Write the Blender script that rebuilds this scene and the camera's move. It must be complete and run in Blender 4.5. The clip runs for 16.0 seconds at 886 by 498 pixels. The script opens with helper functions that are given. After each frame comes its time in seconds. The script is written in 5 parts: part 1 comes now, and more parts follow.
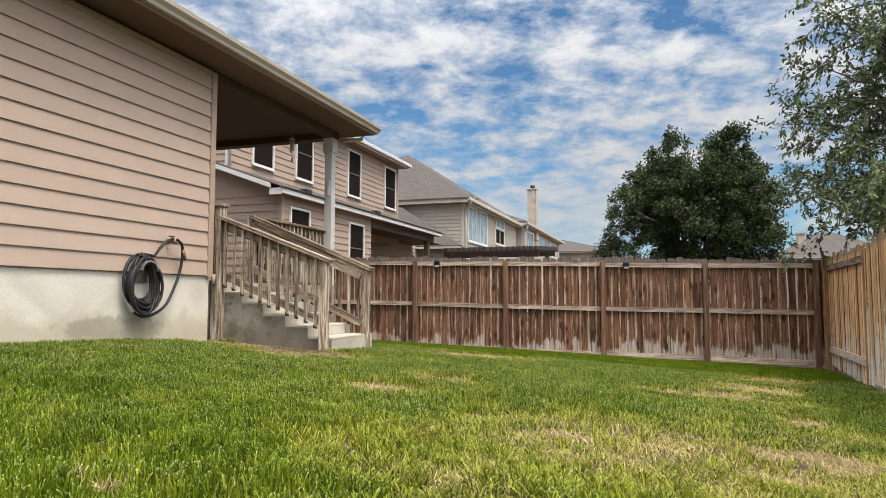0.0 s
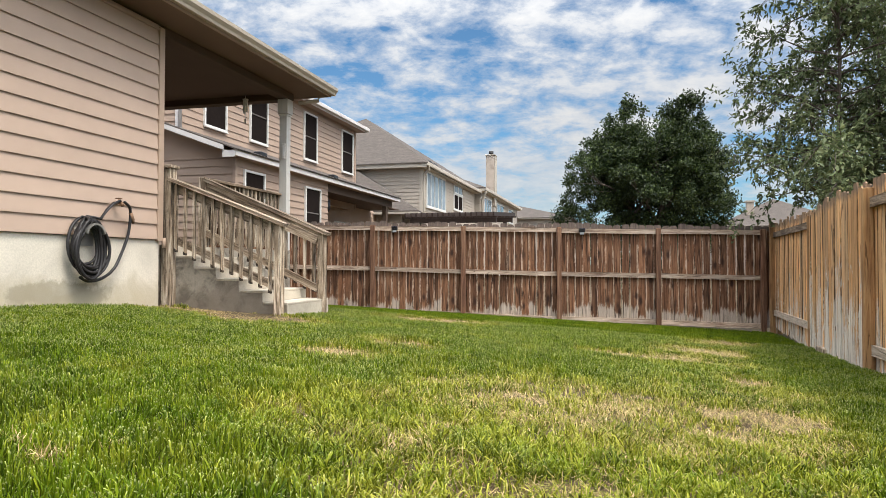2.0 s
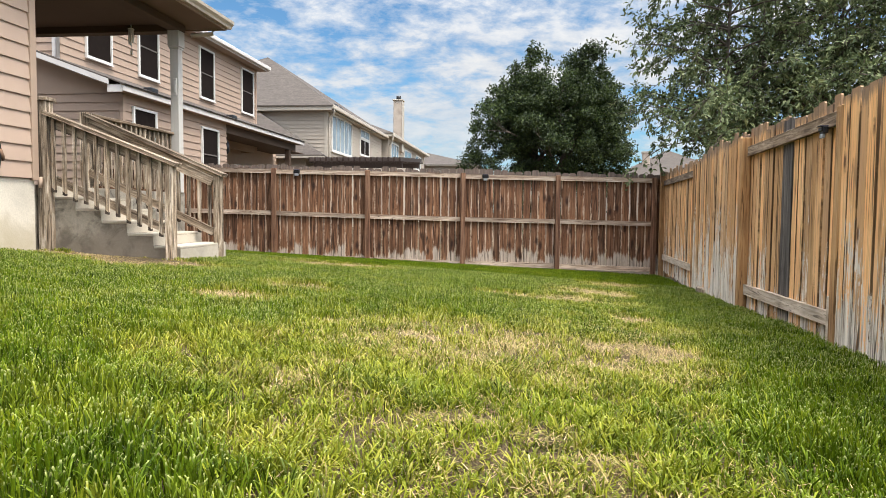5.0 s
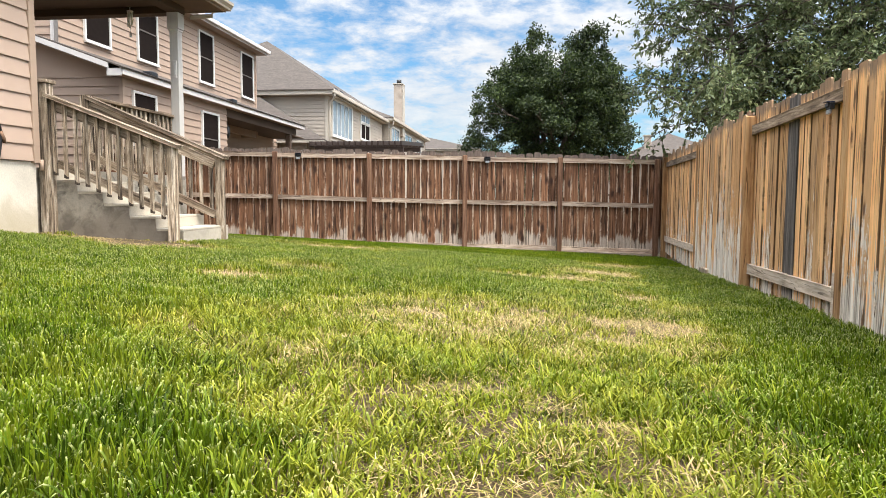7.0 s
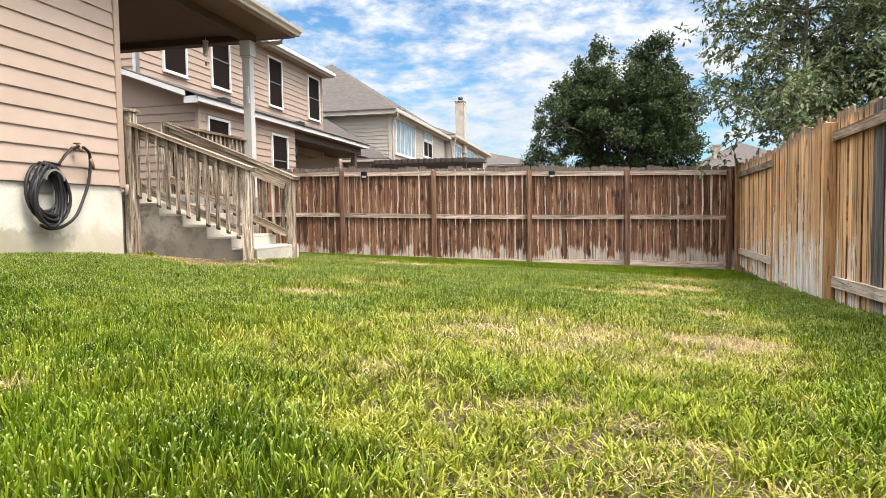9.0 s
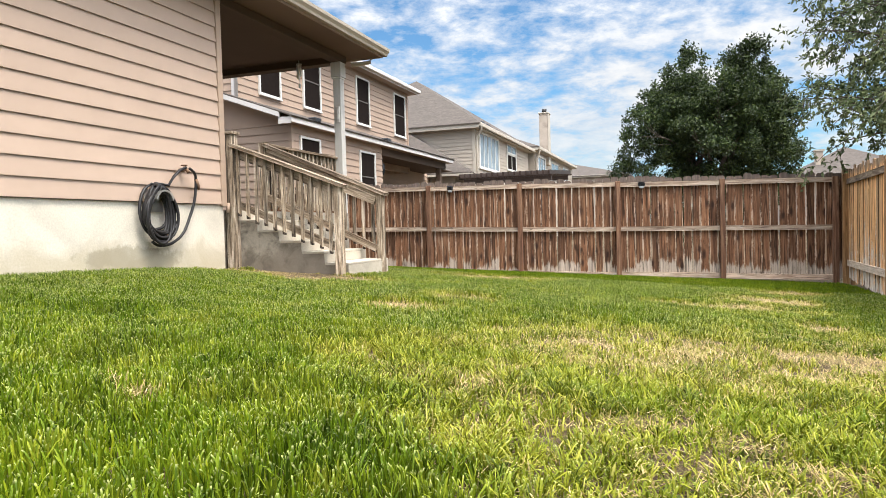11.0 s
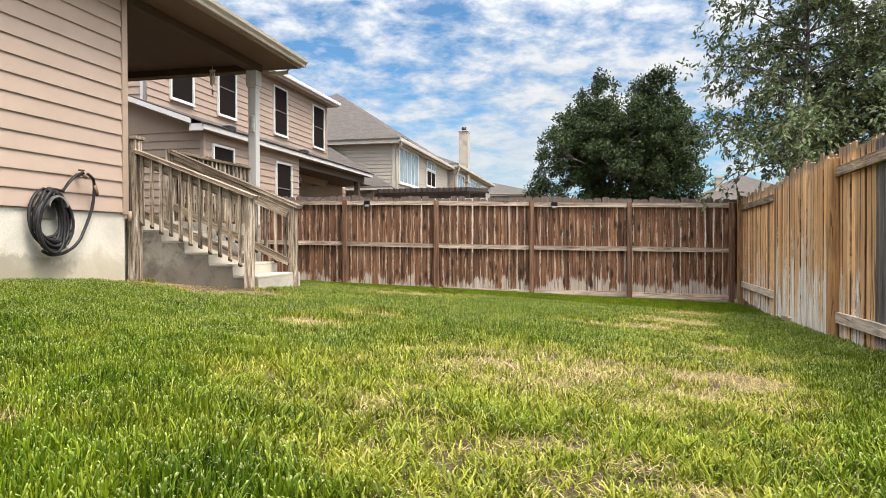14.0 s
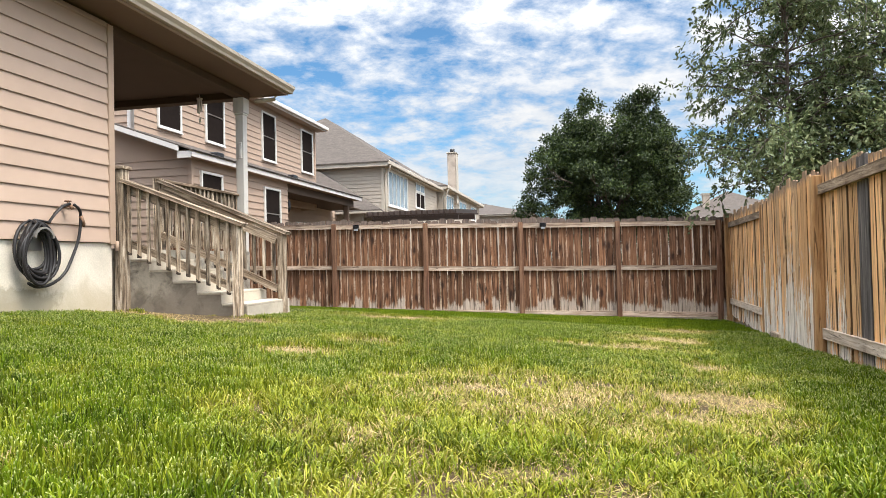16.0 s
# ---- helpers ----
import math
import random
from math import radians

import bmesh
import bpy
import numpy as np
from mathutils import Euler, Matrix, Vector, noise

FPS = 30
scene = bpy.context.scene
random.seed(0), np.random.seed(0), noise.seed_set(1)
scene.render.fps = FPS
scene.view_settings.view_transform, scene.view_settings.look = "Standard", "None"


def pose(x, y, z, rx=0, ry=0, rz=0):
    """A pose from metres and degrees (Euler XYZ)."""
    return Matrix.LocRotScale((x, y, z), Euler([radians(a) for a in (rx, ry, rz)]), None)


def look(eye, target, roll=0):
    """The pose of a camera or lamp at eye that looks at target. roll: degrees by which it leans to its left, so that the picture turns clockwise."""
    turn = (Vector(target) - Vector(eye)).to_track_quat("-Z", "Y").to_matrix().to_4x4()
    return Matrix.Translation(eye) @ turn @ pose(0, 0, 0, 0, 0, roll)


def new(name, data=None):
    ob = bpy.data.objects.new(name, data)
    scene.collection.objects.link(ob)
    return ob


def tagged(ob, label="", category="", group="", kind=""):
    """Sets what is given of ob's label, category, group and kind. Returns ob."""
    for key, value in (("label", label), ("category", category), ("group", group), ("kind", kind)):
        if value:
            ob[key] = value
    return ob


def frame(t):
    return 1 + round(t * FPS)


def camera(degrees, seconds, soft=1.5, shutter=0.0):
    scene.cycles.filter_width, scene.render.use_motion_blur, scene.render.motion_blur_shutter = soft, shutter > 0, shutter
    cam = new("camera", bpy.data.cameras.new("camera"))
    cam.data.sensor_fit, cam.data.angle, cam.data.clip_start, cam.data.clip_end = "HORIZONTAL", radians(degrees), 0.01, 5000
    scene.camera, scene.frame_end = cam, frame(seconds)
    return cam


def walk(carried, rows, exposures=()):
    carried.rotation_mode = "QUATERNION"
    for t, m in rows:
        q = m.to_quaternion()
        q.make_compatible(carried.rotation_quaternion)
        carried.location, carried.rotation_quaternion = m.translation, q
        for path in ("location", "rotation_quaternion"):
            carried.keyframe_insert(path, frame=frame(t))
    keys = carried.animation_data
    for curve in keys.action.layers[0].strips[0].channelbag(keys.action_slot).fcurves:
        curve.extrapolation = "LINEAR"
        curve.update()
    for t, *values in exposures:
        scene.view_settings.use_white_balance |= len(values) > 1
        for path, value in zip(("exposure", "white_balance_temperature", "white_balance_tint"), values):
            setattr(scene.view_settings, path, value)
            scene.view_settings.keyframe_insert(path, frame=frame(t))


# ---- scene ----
cam = camera(67.06, 16.0, soft=0.65)
PATH = [
    (0, (0.019, -0.034, 1.188), (-0.6050, 1.8602, 1.3351), 0.02),
    (0.5, (0.026, -0.032, 1.187), (-0.5686, 1.8752, 1.2840), 0.03),
    (1, (0.020, -0.022, 1.175), (-0.5511, 1.8937, 1.2514), 0.03),
    (1.5, (0.019, -0.007, 1.176), (-0.5224, 1.9179, 1.2351), 0.07),
    (2, (0.020, 0.007, 1.177), (-0.4862, 1.9415, 1.2222), 0.11),
    (2.5, (0.030, 0.015, 1.175), (-0.4383, 1.9590, 1.2059), 0.19),
    (3, (0.040, 0.019, 1.170), (-0.3852, 1.9731, 1.1831), 0.29),
    (3.5, (0.052, 0.024, 1.166), (-0.3250, 1.9876, 1.1526), 0.38),
    (4, (0.068, 0.023, 1.154), (-0.2583, 1.9959, 1.1093), 0.42),
    (4.5, (0.085, 0.027, 1.138), (-0.1938, 2.0063, 1.0611), 0.49),
    (4.7, (0.081, 0.033, 1.141), (-0.1790, 2.0140, 1.0489), 0.49),
    (5.2, (0.080, 0.035, 1.132), (-0.1407, 2.0195, 1.0100), 0.53),
    (5.7, (0.072, 0.036, 1.119), (-0.1280, 2.0209, 0.9747), 0.55),
    (6.3, (0.060, 0.036, 1.104), (-0.1408, 2.0197, 0.9454), 0.49),
    (6.8, (0.054, 0.036, 1.097), (-0.1701, 2.0174, 0.9389), 0.34),
    (7, (0.058, 0.039, 1.091), (-0.1792, 2.0184, 0.9356), 0.23),
    (7.5, (0.047, 0.038, 1.090), (-0.2242, 2.0138, 0.9407), 0.06),
    (8, (0.034, 0.034, 1.089), (-0.2797, 2.0039, 0.9513), -0.19),
    (8.5, (0.027, 0.029, 1.089), (-0.3376, 1.9920, 0.9656), -0.51),
    (9, (0.017, 0.021, 1.095), (-0.4055, 1.9730, 0.9874), -0.87),
    (9.5, (0.006, 0.013, 1.099), (-0.4800, 1.9503, 1.0080), -1.14),
    (10, (-0.007, 0.009, 1.102), (-0.5598, 1.9290, 1.0245), -1.36),
    (10.2, (-0.012, -0.001, 1.104), (-0.5903, 1.9125, 1.0307), -1.42),
    (10.7, (-0.020, -0.006, 1.104), (-0.6557, 1.8888, 1.0390), -1.53),
    (11.2, (-0.029, -0.012, 1.101), (-0.7005, 1.8705, 1.0390), -1.47),
    (11.8, (-0.036, -0.016, 1.096), (-0.7099, 1.8661, 1.0364), -1.23),
    (12.3, (-0.032, -0.012, 1.095), (-0.6661, 1.8842, 1.0390), -0.92),
    (12.5, (-0.031, -0.006, 1.094), (-0.6403, 1.8977, 1.0407), -0.79),
    (13, (-0.008, 0.011, 1.096), (-0.5523, 1.9348, 1.0492), -0.45),
    (13.5, (0.002, 0.029, 1.113), (-0.4757, 1.9711, 1.0768), -0.17),
    (14, (0.018, 0.040, 1.115), (-0.4107, 1.9934, 1.0928), -0.20),
    (14.5, (0.026, 0.041, 1.119), (-0.3744, 2.0003, 1.1125), -0.45),
    (15, (0.033, 0.043, 1.129), (-0.3548, 2.0053, 1.1388), -0.80),
    (15.5, (0.038, 0.036, 1.142), (-0.3520, 1.9972, 1.1673), -1.11),
    (16, (0.042, 0.034, 1.145), (-0.3587, 1.9926, 1.1854), -1.33),
]
EXPOSURES = [(0.0, 0.19), (1.5, 0.33), (4.0, 0.45), (7.0, 0.72), (9.5, 0.78), (12.5, 0.60), (14.5, 0.58), (16.0, 0.66)]
walk(cam, [(t, look(eye, target, roll)) for t, eye, target, roll in PATH], EXPOSURES)

# ---- light ----
SUN_AZ, SUN_EL = 118.0, 60.0      # degrees from +y towards +x, degrees above the horizon
SUN_DIR = Vector((math.sin(radians(SUN_AZ)) * math.cos(radians(SUN_EL)), math.cos(radians(SUN_AZ)) * math.cos(radians(SUN_EL)), math.sin(radians(SUN_EL))))
sun_data = bpy.data.lights.new("sun", "SUN")
sun_data.energy, sun_data.angle, sun_data.color = 2.6, radians(20), (1.0, 0.92, 0.80)
sun = new("sun", sun_data)
sun.matrix_world = look(SUN_DIR * 50, (0, 0, 0))


def node(nt, typ, at=None, **props):
    n = nt.nodes.new(typ)
    for k, v in props.items():
        if k in n.inputs:
            n.inputs[k].default_value = v
    return n


def math_node(nt, op, a, b=None, clamp=False):
    n = nt.nodes.new("ShaderNodeMath")
    n.operation, n.use_clamp = op, clamp
    for i, v in enumerate((a, b)):
        if v is None:
            continue
        if isinstance(v, (int, float)):
            n.inputs[i].default_value = v
        else:
            nt.links.new(v, n.inputs[i])
    return n.outputs[0]


def ramp(nt, fac, stops):
    n = nt.nodes.new("ShaderNodeValToRGB")
    els = n.color_ramp.elements
    while len(els) < len(stops):
        els.new(0.5)
    for e, (p, c) in zip(els, stops):
        e.position = p
        e.color = (c, c, c, 1) if isinstance(c, (int, float)) else (*c, 1)
    nt.links.new(fac, n.inputs[0])
    return n.outputs[0]


def mix(nt, fac, a, b, blend="MIX"):
    n = nt.nodes.new("ShaderNodeMix")
    n.data_type, n.blend_type = "RGBA", blend
    for i, v in ((0, fac), (6, a), (7, b)):
        if isinstance(v, (int, float)):
            n.inputs[i].default_value = v
        elif isinstance(v, tuple):
            n.inputs[i].default_value = (*v, 1)
        else:
            nt.links.new(v, n.inputs[i])
    return n.outputs[2]


def noise_tex(nt, vec, scale, detail=4.0, rough=0.55, distortion=0.0):
    n = nt.nodes.new("ShaderNodeTexNoise")
    n.inputs["Scale"].default_value, n.inputs["Detail"].default_value = scale, detail
    n.inputs["Roughness"].default_value, n.inputs["Distortion"].default_value = rough, distortion
    nt.links.new(vec, n.inputs["Vector"])
    return n.outputs["Fac"]


def mapped(nt, vec, scale=(1, 1, 1), loc=(0, 0, 0), rot=(0, 0, 0)):
    n = nt.nodes.new("ShaderNodeMapping")
    n.inputs["Scale"].default_value, n.inputs["Location"].default_value, n.inputs["Rotation"].default_value = scale, loc, rot
    nt.links.new(vec, n.inputs["Vector"])
    return n.outputs[0]


# sky: clear blue behind broken, rippled cloud
world = bpy.data.worlds.new("sky")
scene.world = world
world.use_nodes = True
wt = world.node_tree
wt.nodes.clear()
sky = wt.nodes.new("ShaderNodeTexSky")
sky.sky_type, sky.sun_disc = "NISHITA", False
sky.sun_elevation, sky.sun_rotation = radians(SUN_EL), radians(SUN_AZ)
sky.air_density, sky.dust_density, sky.ozone_density = 1.0, 0.6, 2.0
wc = wt.nodes.new("ShaderNodeTexCoord")
sep = wt.nodes.new("ShaderNodeSeparateXYZ")
wt.links.new(wc.outputs["Generated"], sep.inputs[0])
up = math_node(wt, "ADD", math_node(wt, "MAXIMUM", sep.outputs[2], 0.0), 0.24)
flat = wt.nodes.new("ShaderNodeCombineXYZ")
wt.links.new(math_node(wt, "DIVIDE", sep.outputs[0], up), flat.inputs[0])
wt.links.new(math_node(wt, "DIVIDE", sep.outputs[1], up), flat.inputs[1])
turned = mapped(wt, flat.outputs[0], (1.0, 1.0, 1.0), (5.3, 2.9, 0), (0, 0, radians(-16)))
cover = noise_tex(wt, turned, 0.95, 3.0, 0.5, 0.2)
ripple = noise_tex(wt, mapped(wt, turned, (1.0, 1.1, 1)), 6.2, 7.0, 0.58, 0.25)
fine = noise_tex(wt, turned, 17.0, 6.0, 0.68, 0.1)
dens = math_node(wt, "ADD", math_node(wt, "MULTIPLY", cover, 0.85), math_node(wt, "ADD", math_node(wt, "MULTIPLY", ripple, 1.0), math_node(wt, "MULTIPLY", fine, 0.42)))
cloud = ramp(wt, math_node(wt, "MULTIPLY", dens, 0.5), [(0.475, 0.0), (0.545, 0.42), (0.61, 0.84), (0.69, 1.0)])
shade = ramp(wt, ripple, [(0.35, (0.76, 0.80, 0.87)), (0.62, (1.0, 1.0, 1.0))])
blue = mix(wt, 1.0, sky.outputs[0], (0.062, 0.092, 0.106), "MULTIPLY")
white = mix(wt, 1.0, shade, (0.74, 0.74, 0.74), "MULTIPLY")
above = ramp(wt, sep.outputs[2], [(0.0, 0.25), (0.10, 0.8), (0.2, 1.0)])
# thin cloud grows brighter towards the zenith and round the hidden sun
aim = wt.nodes.new("ShaderNodeVectorMath")
aim.operation = "DOT_PRODUCT"
aim.inputs[1].default_value = SUN_DIR
wt.links.new(wc.outputs["Generated"], aim.inputs[0])
glow = math_node(wt, "POWER", math_node(wt, "MAXIMUM", aim.outputs["Value"], 0.0), 3.0)
rise = math_node(wt, "POWER", math_node(wt, "MAXIMUM", sep.outputs[2], 0.0), 3.0)
gain = math_node(wt, "ADD", math_node(wt, "ADD", 0.76, math_node(wt, "MULTIPLY", rise, 7.0)), math_node(wt, "MULTIPLY", glow, 5.0))
white = mix(wt, 1.0, white, gain, "MULTIPLY")
col = mix(wt, math_node(wt, "MULTIPLY", cloud, above), blue, white)
bg = wt.nodes.new("ShaderNodeBackground")
bg.inputs["Strength"].default_value = 1.0
wt.links.new(col, bg.inputs[0])
wo = wt.nodes.new("ShaderNodeOutputWorld")
wt.links.new(bg.outputs[0], wo.inputs[0])

# ---- materials ----
def material(name, rough=0.8, metal=0.0):
    m = bpy.data.materials.new(name)
    m.use_nodes = True
    nt = m.node_tree
    b = nt.nodes["Principled BSDF"]
    b.inputs["Roughness"].default_value, b.inputs["Metallic"].default_value = rough, metal
    b.inputs["Specular IOR Level"].default_value = 0.3
    return m, nt, b


def bump(nt, b, height, strength=0.3, distance=0.01):
    n = nt.nodes.new("ShaderNodeBump")
    n.inputs["Strength"].default_value, n.inputs["Distance"].default_value = strength, distance
    nt.links.new(height, n.inputs["Height"])
    nt.links.new(n.outputs[0], b.inputs["Normal"])


def shifted(nt, amount=50.0):
    """Object coordinates, moved by a random step for each object."""
    tc, oi = nt.nodes.new("ShaderNodeTexCoord"), nt.nodes.new("ShaderNodeObjectInfo")
    v = nt.nodes.new("ShaderNodeVectorMath")
    v.operation = "ADD"
    nt.links.new(tc.outputs["Object"], v.inputs[0])
    nt.links.new(math_node(nt, "MULTIPLY", oi.outputs["Random"], amount), v.inputs[1])
    return tc.outputs["Object"], v.outputs[0], oi.outputs["Random"]


def knots_on(nt, c, vec, colour, spread=(5.2, 1.0, 2.1), size=0.13):
    """Small dark knots, some with a ring, scattered over a board."""
    v = nt.nodes.new("ShaderNodeTexVoronoi")
    v.inputs["Scale"].default_value = 1.0
    wob = nt.nodes.new("ShaderNodeVectorMath")
    wob.operation = "ADD"
    nt.links.new(mapped(nt, vec, spread), wob.inputs[0])
    nt.links.new(math_node(nt, "MULTIPLY", noise_tex(nt, vec, 30.0, 2.0), 0.10), wob.inputs[1])
    nt.links.new(wob.outputs[0], v.inputs["Vector"])
    return mix(nt, ramp(nt, v.outputs["Distance"], [(size * 0.45, 0.92), (size * 0.8, 0.5), (size * 1.3, 0.0)]), c, colour)


def wood(name, dark, mid, light, grain=(1, 1, 0.06), size=28.0, rough=0.85, bleach=None, streak=None, vary=0.35, relief=0.35, tipped=None, cracks=0.75, edges=False, uneven=0.6, slope=0.0, splits=0.0, knots=None):
    """Weathered timber: fine grain, broad stains, and for pickets a bleached foot and bare, streaky edges."""
    m, nt, b = material(name, rough)
    local, vec, rnd = shifted(nt)
    if slope:
        vec = mapped(nt, vec, (1, 1, 1), (0, 0, 0), (0, radians(slope), 0))
    g = noise_tex(nt, mapped(nt, vec, grain), size, 8.0, 0.70, 0.5)
    c = ramp(nt, g, [(0.35, dark), (0.5, mid), (0.66, light)])
    broad = noise_tex(nt, mapped(nt, vec, tuple(0.5 + 0.5 * a for a in grain)), 2.3, 3.0)
    c = mix(nt, 1.0, c, ramp(nt, broad, [(0.3, 0.66), (0.7, 1.22)]), "MULTIPLY")
    v = ramp(nt, rnd, [(0.0, 1.0 - vary), (1.0, 1.0 + vary)])
    c = mix(nt, 1.0, c, v, "MULTIPLY")
    if streak:
        col, low, high = streak
        st = noise_tex(nt, mapped(nt, vec, (1, 1, 0.04)), 22.0, 5.0, 0.6, 0.3)
        patch = noise_tex(nt, mapped(nt, vec, (2, 2, 0.7)), 1.6, 2.0)
        s = math_node(nt, "MULTIPLY", ramp(nt, st, [(low, 0.0), (high, 1.0)]), ramp(nt, patch, [(0.40, 0.0), (0.62, 1.0)]))
        c = mix(nt, s, c, col)
        if edges:
            sx = nt.nodes.new("ShaderNodeSeparateXYZ")
            nt.links.new(local, sx.inputs[0])
            edge = math_node(nt, "ABSOLUTE", sx.outputs[0])
            wob = noise_tex(nt, mapped(nt, vec, (0.2, 0.2, 1.0)), 3.0, 5.0, 0.7)
            e = math_node(nt, "MULTIPLY", math_node(nt, "GREATER_THAN", edge, 0.055), ramp(nt, wob, [(0.44, 0.0), (0.56, 0.85)]))
            c = mix(nt, e, c, col)
    if bleach:
        col, top = bleach
        sz = nt.nodes.new("ShaderNodeSeparateXYZ")
        nt.links.new(local, sz.inputs[0])
        rag = noise_tex(nt, mapped(nt, vec, (1, 1, 0.07)), 24.0, 6.0, 0.74)
        h = math_node(nt, "SUBTRACT", math_node(nt, "ADD", math_node(nt, "MULTIPLY", rag, top * 2.2), math_node(nt, "MULTIPLY", math_node(nt, "SUBTRACT", math_node(nt, "FRACT", math_node(nt, "MULTIPLY", rnd, 7.3)), 0.35), top * uneven)), sz.outputs[2])
        f = ramp(nt, math_node(nt, "ADD", math_node(nt, "MULTIPLY", h, 1.4 / top * 0.35), 0.28), [(0.44, 0.0), (0.56, 0.92)])
        c = mix(nt, f, c, mix(nt, ramp(nt, g, [(0.35, 0.0), (0.65, 1.0)]), tuple(0.6 * a for a in col), col))
    if cracks:
        ck = noise_tex(nt, mapped(nt, vec, tuple(a if a < 0.5 else 1.0 for a in grain)), min(size * 1.8, 60.0), 3.0, 0.6, 0.9)
        c = mix(nt, ramp(nt, ck, [(0.61, 0.0), (0.65, cracks)]), c, tuple(0.35 * a for a in dark))
    if knots:
        c = knots_on(nt, c, vec, knots, size=0.19)
    if splits:                                            # a few long, thin drying splits
        sp = noise_tex(nt, mapped(nt, vec, tuple(0.035 if a < 0.5 else 1.0 for a in grain)), 15.0, 2.0, 0.5, 0.2)
        line = ramp(nt, math_node(nt, "ABSOLUTE", math_node(nt, "SUBTRACT", sp, 0.5)), [(0.012, 1.0), (0.034, 0.0)])
        some = ramp(nt, noise_tex(nt, mapped(nt, vec, tuple(0.2 if a < 0.5 else 1.0 for a in grain)), 7.0, 2.0), [(0.40, 0.25), (0.55, 1.0)])
        c = mix(nt, math_node(nt, "MULTIPLY", math_node(nt, "MULTIPLY", line, some), splits), c, tuple(0.25 * a for a in dark))
    if tipped:
        col, z0 = tipped
        sz = nt.nodes.new("ShaderNodeSeparateXYZ")
        nt.links.new(local, sz.inputs[0])
        rag = noise_tex(nt, mapped(nt, vec, (1, 1, 0.5)), 18.0, 4.0, 0.7)
        h = math_node(nt, "ADD", math_node(nt, "SUBTRACT", sz.outputs[2], z0), math_node(nt, "MULTIPLY", math_node(nt, "SUBTRACT", rag, 0.5), 0.12))
        c = mix(nt, ramp(nt, math_node(nt, "ADD", math_node(nt, "MULTIPLY", h, 12.0), 0.5), [(0.3, 0.0), (0.7, 0.9)]), c, mix(nt, ramp(nt, g, [(0.35, 0.0), (0.65, 1.0)]), tuple(0.5 * a for a in col), col))
    nt.links.new(c, b.inputs["Base Color"])
    bump(nt, b, g, relief, 0.006)
    return m


def cedar(name, peel):
    """Old stained cedar: even golden tan, fine grain, knots and splits, with ragged bare patches that thicken towards the foot."""
    m, nt, b = material(name, 0.82)
    local, vec, rnd = shifted(nt)
    sz = nt.nodes.new("ShaderNodeSeparateXYZ")
    nt.links.new(local, sz.inputs[0])
    grain = noise_tex(nt, mapped(nt, vec, (1, 1, 0.035)), 46.0, 6.0, 0.68, 0.3)
    broad = noise_tex(nt, mapped(nt, vec, (1, 1, 0.3)), 3.4, 4.0, 0.6)
    c = ramp(nt, broad, [(0.3, (0.58, 0.30, 0.12)), (0.5, (0.74, 0.415, 0.18)), (0.72, (0.86, 0.54, 0.27))])
    c = mix(nt, 1.0, c, ramp(nt, grain, [(0.34, 0.66), (0.5, 1.0), (0.68, 1.14)]), "MULTIPLY")
    c = mix(nt, ramp(nt, math_node(nt, "FRACT", math_node(nt, "MULTIPLY", rnd, 13.7)), [(0.35, 0.0), (1.0, 0.55)]), c, (0.42, 0.29, 0.18))
    c = mix(nt, 1.0, c, ramp(nt, rnd, [(0.0, 0.66), (1.0, 1.2)]), "MULTIPLY")
    # sooty streaks of old rot
    st = noise_tex(nt, mapped(nt, vec, (1, 1, 0.05)), 17.0, 5.0, 0.7, 0.5)
    where = noise_tex(nt, mapped(nt, vec, (1.4, 1.4, 0.6)), 1.9, 2.0)
    c = mix(nt, math_node(nt, "MULTIPLY", ramp(nt, st, [(0.52, 0.0), (0.60, 0.85)]), ramp(nt, where, [(0.54, 0.0), (0.66, 1.0)])), c, (0.085, 0.062, 0.045))
    # gap shade put into the colour: dark edges, broken along the board
    tg, sg = nt.nodes.new("ShaderNodeTexCoord"), nt.nodes.new("ShaderNodeSeparateXYZ")
    nt.links.new(tg.outputs["Generated"], sg.inputs[0])
    out = math_node(nt, "ABSOLUTE", math_node(nt, "SUBTRACT", sg.outputs[0], 0.5))
    wob = noise_tex(nt, mapped(nt, vec, (0.3, 0.3, 1.0)), 5.0, 5.0, 0.7)
    gap_shade = math_node(nt, "ADD", out, math_node(nt, "MULTIPLY", math_node(nt, "SUBTRACT", wob, 0.5), 0.17))
    c = mix(nt, ramp(nt, gap_shade, [(0.445, 0.0), (0.475, 0.88)]), c, (0.075, 0.042, 0.022))
    # bare, silvered wood where the stain has flaked away
    rag = noise_tex(nt, mapped(nt, vec, (1, 1, 0.17)), 21.0, 8.0, 0.76, 0.8)
    low = math_node(nt, "MULTIPLY", math_node(nt, "SUBTRACT", 0.70, sz.outputs[2]), 0.22)
    own = math_node(nt, "MULTIPLY", math_node(nt, "SUBTRACT", math_node(nt, "FRACT", math_node(nt, "MULTIPLY", rnd, 7.3)), 0.5), 0.16)
    bare = math_node(nt, "ADD", math_node(nt, "ADD", rag, low), math_node(nt, "ADD", own, peel))
    silver = ramp(nt, grain, [(0.36, (0.22, 0.18, 0.145)), (0.47, (0.62, 0.56, 0.48)), (0.60, (0.84, 0.78, 0.69))])
    c = mix(nt, ramp(nt, bare, [(0.585, 0.0), (0.605, 0.95)]), c, silver)
    c = knots_on(nt, c, vec, (0.10, 0.045, 0.02), (4.6, 1.0, 1.7), 0.10)
    sp = noise_tex(nt, mapped(nt, vec, (1, 1, 0.03)), 16.0, 2.0, 0.5, 0.2)
